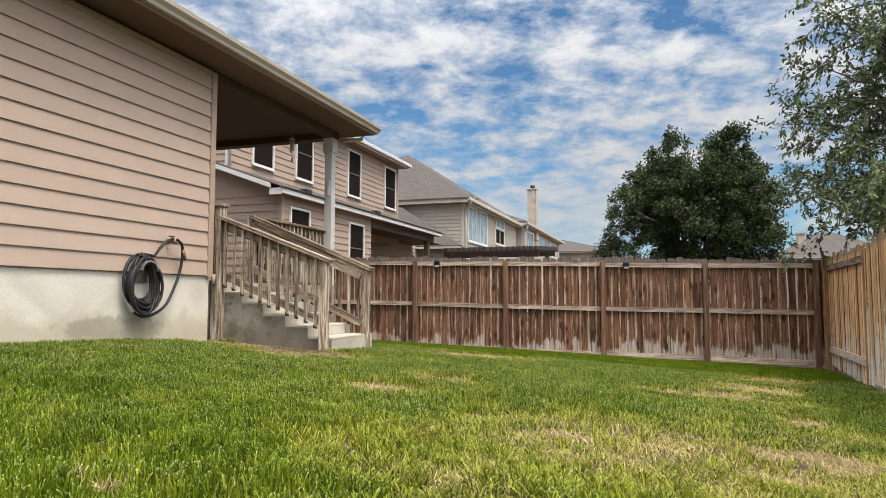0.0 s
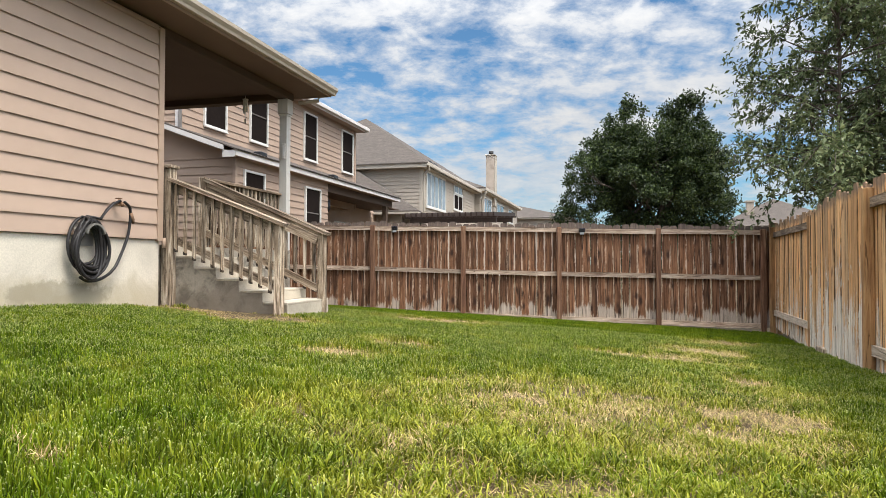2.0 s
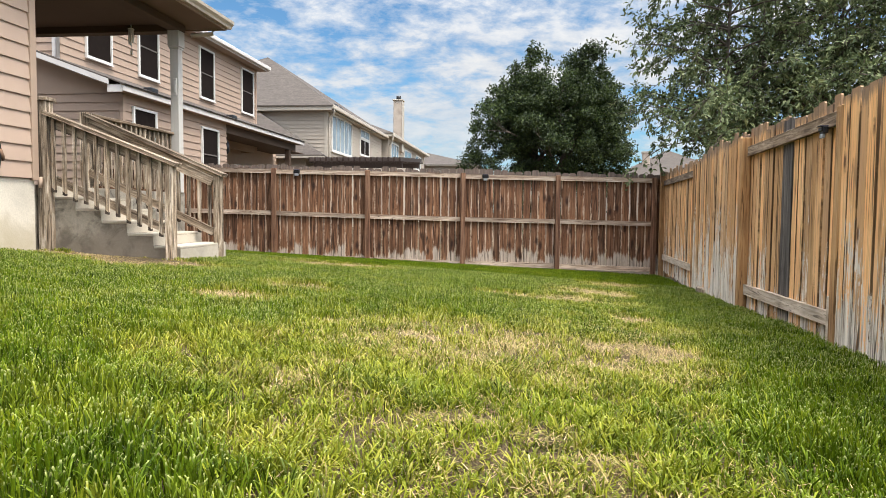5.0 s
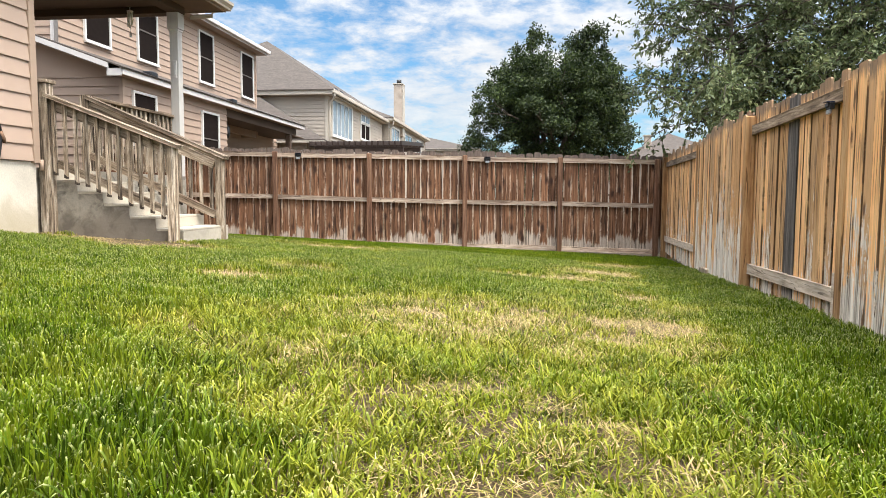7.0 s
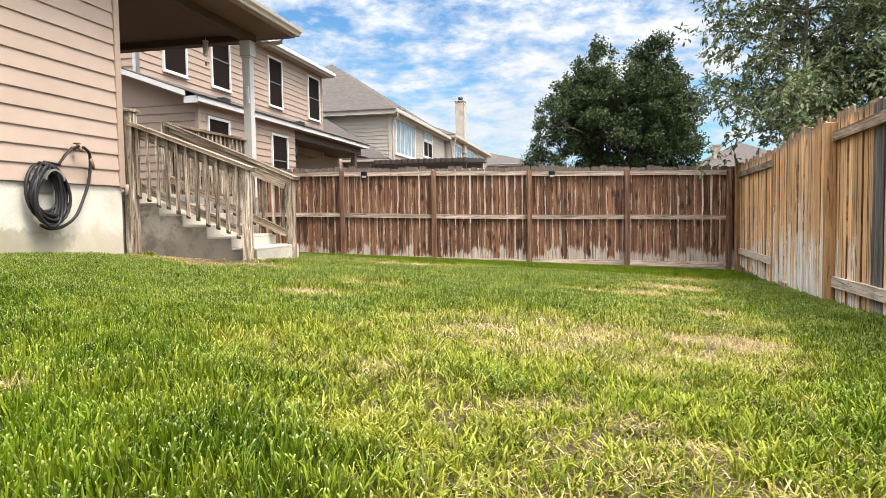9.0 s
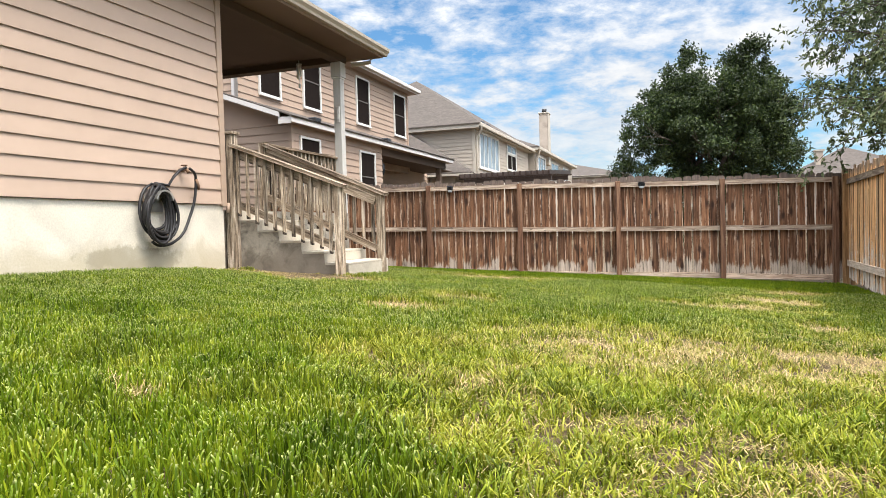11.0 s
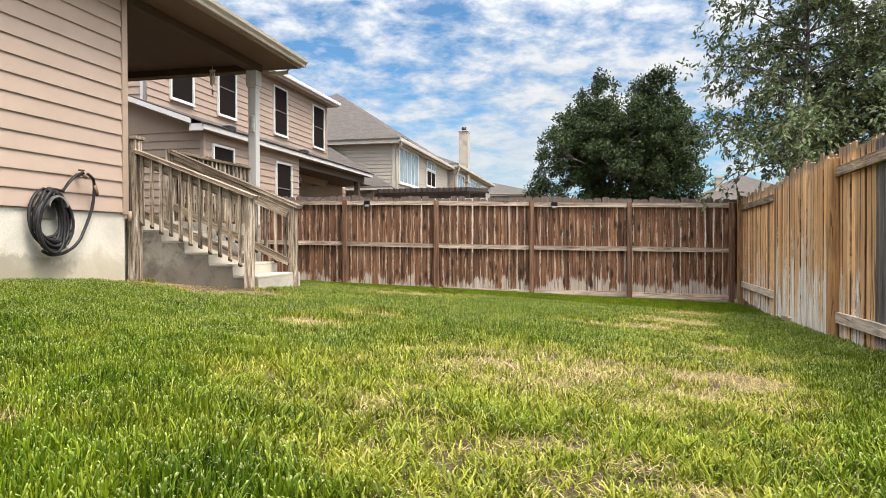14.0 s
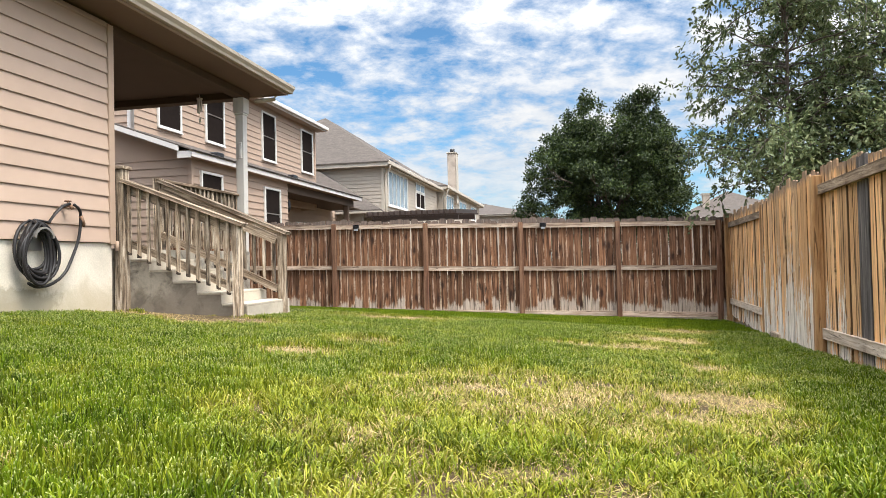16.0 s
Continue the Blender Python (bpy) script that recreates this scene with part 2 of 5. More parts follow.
    line = ramp(nt, math_node(nt, "ABSOLUTE", math_node(nt, "SUBTRACT", sp, 0.5)), [(0.008, 0.9), (0.024, 0.0)])
    some = ramp(nt, noise_tex(nt, mapped(nt, vec, (1, 1, 0.2)), 6.0, 2.0), [(0.46, 0.0), (0.58, 1.0)])
    c = mix(nt, math_node(nt, "MULTIPLY", line, some), c, (0.055, 0.03, 0.016))
    top = math_node(nt, "ADD", math_node(nt, "SUBTRACT", sz.outputs[2], 1.74), math_node(nt, "MULTIPLY", math_node(nt, "SUBTRACT", rag, 0.5), 0.35))
    c = mix(nt, ramp(nt, math_node(nt, "ADD", math_node(nt, "MULTIPLY", top, 6.0), 0.5), [(0.4, 0.0), (0.8, 0.75)]), c, (0.17, 0.125, 0.09))
    nt.links.new(c, b.inputs["Base Color"])
    bump(nt, b, mix(nt, 0.5, grain, line), 0.7, 0.006)
    return m


def painted(name, colour, rough=0.6, spread=0.10, grain=(0.04, 0.04, 1), size=60.0, relief=0.12, stain=0.0):
    """Painted board or trim, with a faint emboss, soft dirt and fading."""
    m, nt, b = material(name, rough)
    local, vec, rnd = shifted(nt, 9.0)
    g = noise_tex(nt, mapped(nt, vec, grain), size, 5.0, 0.6)
    d = noise_tex(nt, vec, 1.1, 5.0, 0.6)
    c = mix(nt, 1.0, colour, ramp(nt, d, [(0.25, 1.0 - spread), (0.75, 1.0 + spread)]), "MULTIPLY")
    c = mix(nt, 1.0, c, ramp(nt, rnd, [(0.0, 1.0 - spread * 0.5), (1.0, 1.0 + spread * 0.4)]), "MULTIPLY")
    if stain:
        s = noise_tex(nt, mapped(nt, vec, (1, 1, 0.15)), 6.0, 4.0, 0.7)
        c = mix(nt, math_node(nt, "MULTIPLY", ramp(nt, s, [(0.5, 0.0), (0.75, 1.0)]), stain), c, tuple(0.45 * v for v in colour))
    nt.links.new(c, b.inputs["Base Color"])
    bump(nt, b, g, relief, 0.003)
    return m


def concrete(name, colour, damp=None, scale=1.0, deep=0.74, patch=None):
    m, nt, b = material(name, 0.88)
    tc = nt.nodes.new("ShaderNodeTexCoord")
    vec = tc.outputs["Object"]
    a = noise_tex(nt, vec, 1.3 * scale, 6.0, 0.62, 0.6)
    f = noise_tex(nt, vec, 55.0, 4.0, 0.6)
    c = mix(nt, 1.0, colour, ramp(nt, a, [(0.33, deep), (0.52, 1.0), (0.7, 1.12)]), "MULTIPLY")
    c = mix(nt, 1.0, c, ramp(nt, f, [(0.3, 0.88), (0.7, 1.08)]), "MULTIPLY")
    if damp:
        col, z0, z1, wild = damp
        s = nt.nodes.new("ShaderNodeSeparateXYZ")
        nt.links.new(vec, s.inputs[0])
        n2 = noise_tex(nt, mapped(nt, vec, (1, 1, 1.2)), 1.5, 5.0, 0.65, 0.5)
        h = math_node(nt, "SUBTRACT", math_node(nt, "ADD", math_node(nt, "MULTIPLY", n2, wild), z0), s.outputs[2])
        c = mix(nt, ramp(nt, math_node(nt, "ADD", math_node(nt, "DIVIDE", h, z1), 0.5), [(0.3, 0.0), (0.55, 0.5), (0.9, 0.75)]), c, col)
    if patch:
        py, pz, ry, rz, col = patch                       # one damp patch low on the wall
        s = nt.nodes.new("ShaderNodeSeparateXYZ")
        nt.links.new(vec, s.inputs[0])
        qy = math_node(nt, "POWER", math_node(nt, "ABSOLUTE", math_node(nt, "DIVIDE", math_node(nt, "SUBTRACT", s.outputs[1], py), ry)), 2.0)
        qz = math_node(nt, "POWER", math_node(nt, "ABSOLUTE", math_node(nt, "DIVIDE", math_node(nt, "SUBTRACT", s.outputs[2], pz), rz)), 2.0)
        wob = noise_tex(nt, vec, 4.5, 6.0, 0.7)
        q = math_node(nt, "ADD", math_node(nt, "ADD", qy, qz), math_node(nt, "MULTIPLY", math_node(nt, "SUBTRACT", wob, 0.5), 3.2))
        c = mix(nt, ramp(nt, q, [(0.5, 0.62), (0.95, 0.0)]), c, col)
    nt.links.new(c, b.inputs["Base Color"])
    bump(nt, b, mix(nt, 0.5, a, f), 0.25, 0.01)
    return m


def plain(name, colour, rough=0.5, metal=0.0, vary=0.12, scale=8.0, gloss=0.3):
    m, nt, b = material(name, rough, metal)
    b.inputs["Specular IOR Level"].default_value = gloss
    tc = nt.nodes.new("ShaderNodeTexCoord")
    n = noise_tex(nt, tc.outputs["Object"], scale, 4.0)
    nt.links.new(mix(nt, 1.0, colour, ramp(nt, n, [(0.3, 1 - vary), (0.7, 1 + vary)]), "MULTIPLY"), b.inputs["Base Color"])
    return m


def shingle(name, colour):
    m, nt, b = material(name, 0.92)
    tc = nt.nodes.new("ShaderNodeTexCoord")
    vec = tc.outputs["Object"]
    n = noise_tex(nt, vec, 9.0, 6.0, 0.7)
    s = noise_tex(nt, mapped(nt, vec, (1, 1, 7)), 2.2, 3.0, 0.6)
    c = mix(nt, 1.0, colour, ramp(nt, n, [(0.3, 0.7), (0.7, 1.25)]), "MULTIPLY")
    c = mix(nt, 1.0, c, ramp(nt, s, [(0.35, 0.82), (0.65, 1.12)]), "MULTIPLY")
    nt.links.new(c, b.inputs["Base Color"])
    bump(nt, b, n, 0.4, 0.02)
    return m


def dark_glass(name, colour, rough=0.08):
    m, nt, b = material(name, rough)
    tc = nt.nodes.new("ShaderNodeTexCoord")
    n = noise_tex(nt, mapped(nt, tc.outputs["Object"], (1, 1, 0.4)), 1.4, 2.0)
    nt.links.new(mix(nt, 1.0, colour, ramp(nt, n, [(0.3, 0.7), (0.7, 1.3)]), "MULTIPLY"), b.inputs["Base Color"])
    b.inputs["Specular IOR Level"].default_value = 0.5
    return m


M_SIDING = painted("tan_siding", (0.44, 0.322, 0.25), 0.62, 0.07, (0.03, 0.03, 1), 70.0, 0.10)
M_TRIM = painted("tan_trim", (0.40, 0.29, 0.215), 0.6, 0.08, (1, 1, 0.03), 60.0)
M_POST_PAINT = painted("pale_grey_paint", (0.60, 0.565, 0.52), 0.6, 0.10, (1, 1, 0.05), 50.0, 0.1, 0.25)
M_GUTTER = painted("cream_gutter_paint", (0.43, 0.37, 0.29), 0.4, 0.06)
M_FASCIA = painted("brown_fascia_paint", (0.30, 0.22, 0.165), 0.6, 0.08)
# brown under porch roofs, taken darker than the soffit to carry their shade
M_CEILING = painted("shade_darkened_ceiling_brown", (0.085, 0.055, 0.038), 0.8, 0.12)
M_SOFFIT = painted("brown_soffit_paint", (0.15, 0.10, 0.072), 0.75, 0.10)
M_ROOF = shingle("brown_shingle", (0.22, 0.18, 0.145))
M_FOUND = concrete("pale_foundation_concrete", (0.66, 0.60, 0.50), ((0.40, 0.335, 0.215), 0.42, 0.7, 1.0), 0.8, 0.80, (5.45, 0.86, 0.75, 0.17, (0.27, 0.235, 0.165)))
M_STEP = concrete("weathered_step_concrete", (0.33, 0.29, 0.235), ((0.16, 0.13, 0.10), 0.35, 0.6, 1.1), 4.5, 0.40)
M_TREAD = concrete("pale_tread_concrete", (0.50, 0.445, 0.36))
M_STAIRWOOD = wood("weathered_grey_wood", (0.060, 0.040, 0.027), (0.30, 0.228, 0.158), (0.70, 0.60, 0.48), (1, 1, 0.075), 26.0, 0.9, None, None, 0.38, 0.8, cracks=0.6, splits=0.8)
M_RAILWOOD = wood("weathered_rail_wood", (0.080, 0.054, 0.037), (0.28, 0.212, 0.148), (0.54, 0.445, 0.34), (0.075, 1, 1), 26.0, 0.9, None, None, 0.2, 0.7, cracks=0.4, slope=-22)
M_RAILWOOD_Y = wood("weathered_porch_rail_wood", (0.07, 0.045, 0.03), (0.22, 0.157, 0.105), (0.44, 0.35, 0.26), (1, 0.07, 1), 26.0, 0.9, None, None, 0.2, 0.6, cracks=0.4)
M_PICKET = wood("stained_brown_picket", (0.066, 0.029, 0.014), (0.165, 0.076, 0.038), (0.29, 0.155, 0.086), (1, 1, 0.05), 26.0, 0.85, ((0.54, 0.45, 0.37), 0.24), ((0.54, 0.40, 0.29), 0.60, 0.70), 0.26, 0.5, ((0.17, 0.135, 0.115), 1.76), edges=True, uneven=1.1, splits=0.8, knots=(0.030, 0.013, 0.008))
M_FPOST = wood("stained_fence_post", (0.080, 0.038, 0.022), (0.165, 0.082, 0.048), (0.28, 0.165, 0.10), (1, 1, 0.05), 24.0, 0.85, None, None, 0.25, 0.4)
M_FRAIL = wood("faded_fence_rail", (0.18, 0.115, 0.08), (0.42, 0.315, 0.235), (0.62, 0.51, 0.41), (0.05, 1, 1), 26.0, 0.88, None, None, 0.3, 0.4)
M_CEDAR = cedar("golden_cedar_picket", 0.0)
M_CEDAR_PEELED = cedar("peeling_cedar_picket", 0.062)
M_CEDAR_BARE = cedar("mostly_bare_cedar_picket", 0.125)
M_CEDAR_GREY = wood("greyed_cedar_picket", (0.045, 0.038, 0.033), (0.115, 0.10, 0.092), (0.25, 0.22, 0.20), (1, 1, 0.045), 26.0, 0.88, ((0.40, 0.34, 0.28), 0.3), None, 0.25, 0.4)
M_CEDAR_POST = wood("cedar_post", (0.17, 0.085, 0.035), (0.34, 0.185, 0.08), (0.50, 0.31, 0.15), (1, 1, 0.05), 22.0, 0.85, None, None, 0.2, 0.4)
M_CEDAR_RAIL = wood("grey_cedar_rail", (0.24, 0.19, 0.14), (0.44, 0.36, 0.28), (0.62, 0.54, 0.45), (1, 0.05, 1), 24.0, 0.88, None, None, 0.3, 0.4)
M_ENDGRAIN = wood("rotted_end_grain", (0.02, 0.014, 0.01), (0.05, 0.036, 0.026), (0.11, 0.085, 0.065), (1, 1, 1), 40.0)
M_HOSE = plain("black_rubber_hose", (0.022, 0.020, 0.020), 0.42)
M_STEEL = plain("galvanised_steel", (0.45, 0.43, 0.40), 0.4, 0.8)
M_BRASS = plain("aged_brass", (0.20, 0.12, 0.075), 0.55, 0.6)
M_BLACK = plain("black_plastic", (0.02, 0.02, 0.022), 0.4)
M_PANEL = plain("solar_panel", (0.02, 0.025, 0.05), 0.15)
M_LED = plain("grey_led_lens", (0.35, 0.36, 0.38), 0.3)
M_WHITE = painted("white_window_paint", (0.64, 0.62, 0.59), 0.5, 0.05)
M_SCREEN = plain("dark_solar_screen", (0.015, 0.011, 0.0095), 0.95, gloss=0.05)
M_CHIME = plain("pale_chime_metal", (0.75, 0.73, 0.70), 0.35)
M_GLASS = dark_glass("window_glass", (0.16, 0.20, 0.23), 0.06)
# window panes: the reflected sky is put into this grey-blue colour
M_SKY_PANE = plain("sky_reflection_pane", (0.22, 0.265, 0.30), 0.25, vary=0.3, scale=2.0)
M_NSIDING = painted("neighbour_tan_siding", (0.36, 0.262, 0.20), 0.65, 0.07)
M_SASH = painted("dark_sash_paint", (0.13, 0.11, 0.10), 0.6, 0.06)
M_NTRIM = painted("neighbour_white_fascia", (0.58, 0.55, 0.525), 0.55, 0.06)
M_SIDING2 = painted("beige_siding", (0.385, 0.33, 0.272), 0.65, 0.06)
M_TRIM2 = painted("pale_beige_trim", (0.44, 0.39, 0.325), 0.6, 0.06)
M_ROOF2 = shingle("taupe_shingle", (0.092, 0.077, 0.067))
M_PERGOLA = painted("dark_brown_pergola", (0.05, 0.034, 0.028), 0.6, 0.15)
M_BRICK = concrete("cream_chimney_cladding", (0.45, 0.375, 0.31))
M_BARK = wood("bark", (0.05, 0.04, 0.03), (0.10, 0.08, 0.065), (0.17, 0.14, 0.115), (1, 1, 0.3), 14.0, 0.95, None, None, 0.1, 0.8)


def foliage(name, a, b_, c_):
    m, nt, b = material(name, 0.55)
    geo = nt.nodes.new("ShaderNodeNewGeometry")
    tc = nt.nodes.new("ShaderNodeTexCoord")
    c = ramp(nt, geo.outputs["Random Per Island"], [(0.0, a), (0.55, b_), (1.0, c_)])
    n = noise_tex(nt, tc.outputs["Object"], 0.8, 3.0)
    c = mix(nt, 1.0, c, ramp(nt, n, [(0.3, 0.65), (0.7, 1.35)]), "MULTIPLY")
    nt.links.new(c, b.inputs["Base Color"])
    b.inputs["Specular IOR Level"].default_value = 0.35
    tr = nt.nodes.new("ShaderNodeBsdfTranslucent")
    nt.links.new(c, tr.inputs["Color"])
    ms = nt.nodes.new("ShaderNodeMixShader")
    ms.inputs[0].default_value = 0.3
    nt.links.new(b.outputs[0], ms.inputs[1])
    nt.links.new(tr.outputs[0], ms.inputs[2])
    nt.links.new(ms.outputs[0], nt.nodes["Material Output"].inputs["Surface"])
    return m


M_OAK = foliage("oak_leaves", (0.014, 0.025, 0.009), (0.032, 0.052, 0.016), (0.085, 0.118, 0.030))
M_LEAF = foliage("ash_leaves", (0.050, 0.072, 0.029), (0.122, 0.158, 0.064), (0.26, 0.29, 0.14))


def grass_material():
    m, nt, b = material("grass_blades", 0.5)
    b.inputs["Specular IOR Level"].default_value = 0.14
    geo = nt.nodes.new("ShaderNodeNewGeometry")
    at = nt.nodes.new("ShaderNodeAttribute")
    at.attribute_name = "dry"
    r = geo.outputs["Random Per Island"]
    tn = nt.nodes.new("ShaderNodeAttribute")
    tn.attribute_name = "tone"
    r2 = math_node(nt, "ADD", math_node(nt, "MULTIPLY", r, 0.5), math_node(nt, "MULTIPLY", tn.outputs["Fac"], 0.5))
    green = ramp(nt, r2, [(0.12, (0.026, 0.050, 0.003)), (0.45, (0.086, 0.142, 0.005)), (0.72, (0.15, 0.212, 0.008)), (0.95, (0.27, 0.31, 0.016))])
    straw = ramp(nt, r, [(0.0, (0.24, 0.18, 0.075)), (0.5, (0.44, 0.31, 0.155)), (1.0, (0.66, 0.50, 0.29))])
    yellow = ramp(nt, r2, [(0.12, (0.050, 0.070, 0.006)), (0.45, (0.165, 0.19, 0.012)), (0.7, (0.29, 0.30, 0.026)), (0.95, (0.45, 0.42, 0.075))])
    d = at.outputs["Fac"]
    c = mix(nt, ramp(nt, d, [(0.15, 0.0), (0.5, 1.0)]), green, yellow)
    dd = math_node(nt, "ADD", d, math_node(nt, "MULTIPLY", math_node(nt, "SUBTRACT", math_node(nt, "FRACT", math_node(nt, "MULTIPLY", r, 17.0)), 0.5), 0.55))
    c = mix(nt, ramp(nt, dd, [(0.68, 0.0), (0.86, 1.0)]), c, straw)
    cut = nt.nodes.new("ShaderNodeAttribute")
    cut.attribute_name = "cut"
    c = mix(nt, ramp(nt, cut.outputs["Fac"], [(0.1, 0.0), (0.9, 0.6)]), c, (0.52, 0.54, 0.22))       # pale mown tips
    nt.links.new(c, b.inputs["Base Color"])
    tr = nt.nodes.new("ShaderNodeBsdfTranslucent")
    nt.links.new(c, tr.inputs["Color"])
    ms = nt.nodes.new("ShaderNodeMixShader")
    ms.inputs[0].default_value = 0.22
    nt.links.new(b.outputs[0], ms.inputs[1])
    nt.links.new(tr.outputs[0], ms.inputs[2])
    nt.links.new(ms.outputs[0], nt.nodes["Material Output"].inputs["Surface"])
    return m


M_GRASS = grass_material()


def soil_material():
    m, nt, b = material("lawn_thatch", 0.95)
    tc = nt.nodes.new("ShaderNodeTexCoord")
    vec = tc.outputs["Object"]
    n = noise_tex(nt, mapped(nt, vec, (1, 2.2, 1)), 85.0, 7.0, 0.75, 1.2)
    w = noise_tex(nt, vec, 0.9, 4.0, 0.6)
    c = ramp(nt, n, [(0.3, (0.014, 0.010, 0.005)), (0.50, (0.062, 0.042, 0.020)), (0.66, (0.22, 0.155, 0.075))])
    c = mix(nt, 1.0, c, ramp(nt, w, [(0.3, 0.8), (0.7, 1.2)]), "MULTIPLY")
    nt.links.new(c, b.inputs["Base Color"])
    bump(nt, b, n, 0.6, 0.02)
    return m


M_SOIL = soil_material()


# ---- building helpers ----
def box(bm, x0, x1, y0, y1, z0, z1, bevel=0.0):
    r = bmesh.ops.create_cube(bm, size=1.0)
    vs = r["verts"]
    for v in vs:
        v.co = Vector((x0 + (v.co.x + 0.5) * (x1 - x0), y0 + (v.co.y + 0.5) * (y1 - y0), z0 + (v.co.z + 0.5) * (z1 - z0)))
    if bevel:
        es = list({e for v in vs for e in v.link_edges})
        bmesh.ops.bevel(bm, geom=es, offset=bevel, segments=1, affect="EDGES")
    return bm


def prism(bm, pts, along):
    """A solid: the flat outline pts, pushed along a vector."""
    a = [bm.verts.new(p) for p in pts]
    b = [bm.verts.new(Vector(p) + Vector(along)) for p in pts]
    n = len(pts)
    bm.faces.new(a)
    bm.faces.new(b[::-1])
    for i in range(n):
        bm.faces.new((a[i], b[i], b[(i + 1) % n], a[(i + 1) % n]))
    bmesh.ops.recalc_face_normals(bm, faces=bm.faces[:])
    return bm


def beam(bm, p, q, w, h, bevel=0.0):
    """A bar of width w (level) and height h from p to q."""
    p, q = Vector(p), Vector(q)
    ax = (q - p).normalized()
    side = ax.cross(Vector((0, 0, 1)))
    side = side.normalized() if side.length > 1e-4 else Vector((1, 0, 0))
    upv = side.cross(ax)
    r = bmesh.ops.create_cube(bm, size=1.0)
    L = (q - p).length
    for v in r["verts"]:
        v.co = p + ax * (v.co.x + 0.5) * L + side * v.co.y * w + upv * v.co.z * h
    if bevel:
        es = list({e for v in r["verts"] for e in v.link_edges})
        bmesh.ops.bevel(bm, geom=es, offset=bevel, segments=1, affect="EDGES")
    bmesh.ops.recalc_face_normals(bm, faces=bm.faces[:])
    return bm


def tube(bm, pts, r, n=8, closed=False):
    """A round tube through pts; r a radius or one for each point."""
    pts = [Vector(p) for p in pts]
    rad = r if isinstance(r, (list, tuple)) else [r] * len(pts)
    rings, ref = [], Vector((0.31, 0.77, 0.55)).normalized()
    for i, p in enumerate(pts):
        d = (pts[(i + 1) % len(pts)] - pts[i - 1]) if closed else (pts[min(i + 1, len(pts) - 1)] - pts[max(i - 1, 0)])
        d.normalize()
        s = d.cross(ref)
        if s.length < 1e-3:
            s = d.cross(Vector((1, 0, 0)))
        s.normalize()
        t = d.cross(s)
        rings.append([bm.verts.new(p + (s * math.cos(a) + t * math.sin(a)) * rad[i]) for a in [2 * math.pi * k / n for k in range(n)]])
    made = []
    for i in range(len(rings) - (0 if closed else 1)):
        a, b = rings[i], rings[(i + 1) % len(rings)]
        for k in range(n):
            made.append(bm.faces.new((a[k], a[(k + 1) % n], b[(k + 1) % n], b[k])))
    if not closed:
        made += [bm.faces.new(rings[0][::-1]), bm.faces.new(rings[-1])]
    for f in made:
        f.smooth = True
    return bm


def to_mesh(name, bm, mat):
    me = bpy.data.meshes.new(name)
    bm.to_mesh(me)
    bm.free()
    me.materials.append(mat)
    return me


def thing(name, at, label, category, group="", kind=""):
    ob = new(name)
    ob.location = at
    ob.empty_display_size = 0.1
    return tagged(ob, label, category, group, kind)


def part(name, bm, mat, parent, label=""):
    """One mesh, given in world metres, as a part of a thing or of a part."""
    ob = new(name, to_mesh(name, bm, mat) if isinstance(bm, bmesh.types.BMesh) else bm)
    root = parent
    inv = Matrix.Identity(4)
    while root is not None:
        inv = inv @ root.matrix_basis.inverted() if root.parent is None else inv
        root = root.parent
    ob.parent = parent
    ob.matrix_parent_inverse = inv if parent.parent is None else Matrix.Identity(4)
    return tagged(ob, label)


def piece(name, mesh, parent, m):
    """A piece that shares a mesh, at the world pose m, under a thing that stands at its own place."""
    ob = new(name, mesh)
    ob.parent = parent
    ob.matrix_parent_inverse = parent.matrix_basis.inverted() if parent.parent is None else Matrix.Identity(4)
    ob.matrix_basis = m
    return ob


def fresh():
    return bmesh.new()


def ground_z(x, y):
    yy = min(max(y, -2.0), 13.6)
    u = min(max((2.4 - x) / 7.75, -0.25), 1.15)
    zr = 0.405 - 0.034 * yy
    zl = 0.66 - 0.045 * (yy - 7) - 0.0033 * (yy - 7) ** 2
    return zr + (zl - zr) * u


# ---- ground ----
def build_ground():
    xs = [-600, -150, -60, -30, -16] + [-10 + 0.5 * i for i in range(33)] + [10, 20, 60, 150, 600]
    ys = [-600, -150, -50, -20, -8] + [-4 + 0.5 * i for i in range(49)] + [24, 32, 60, 150, 600]
    bm = fresh()
    grid = [[bm.verts.new((x, y, ground_z(x, y) + 0.015 * noise.noise(Vector((x * 0.9, y * 0.9, 0))))) for y in ys] for x in xs]
    for i in range(len(xs) - 1):
        for j in range(len(ys) - 1):
            f = bm.faces.new((grid[i][j], grid[i + 1][j], grid[i + 1][j + 1], grid[i][j + 1]))
            f.smooth = True
    ob = new("ground", to_mesh("ground", bm, M_SOIL))
    tagged(ob, "gently sloping lawn soil with straw-coloured thatch", "ground", kind="structure")


build_ground()

# ---- the house with its covered porch ----
WALL_X, WALL_END, SIDE_Z, LAP = -5.332, 6.97, 1.467, 0.18
EAVE_X, EAVE_END, SOFFIT_Z = -4.80, 10.72, 4.06
house = thing("house", (-8.0, 2.0, 0.6), "tan lap-sided house on a pale concrete foundation with a covered porch", "house")


def board_profile(x, z0, z1, out=0.022, thick=0.012):
    """The section of one lapped board that faces +x: its foot stands proud, with a slot behind it."""
    return [(x + 0.006, z0 + 0.016), (x + 0.009, z0), (x + out, z0), (x + out - 0.001, z0 + 0.02), (x + 0.001, z1 + 0.016), (x - thick, z1 + 0.016), (x - thick, z0 + 0.018)]


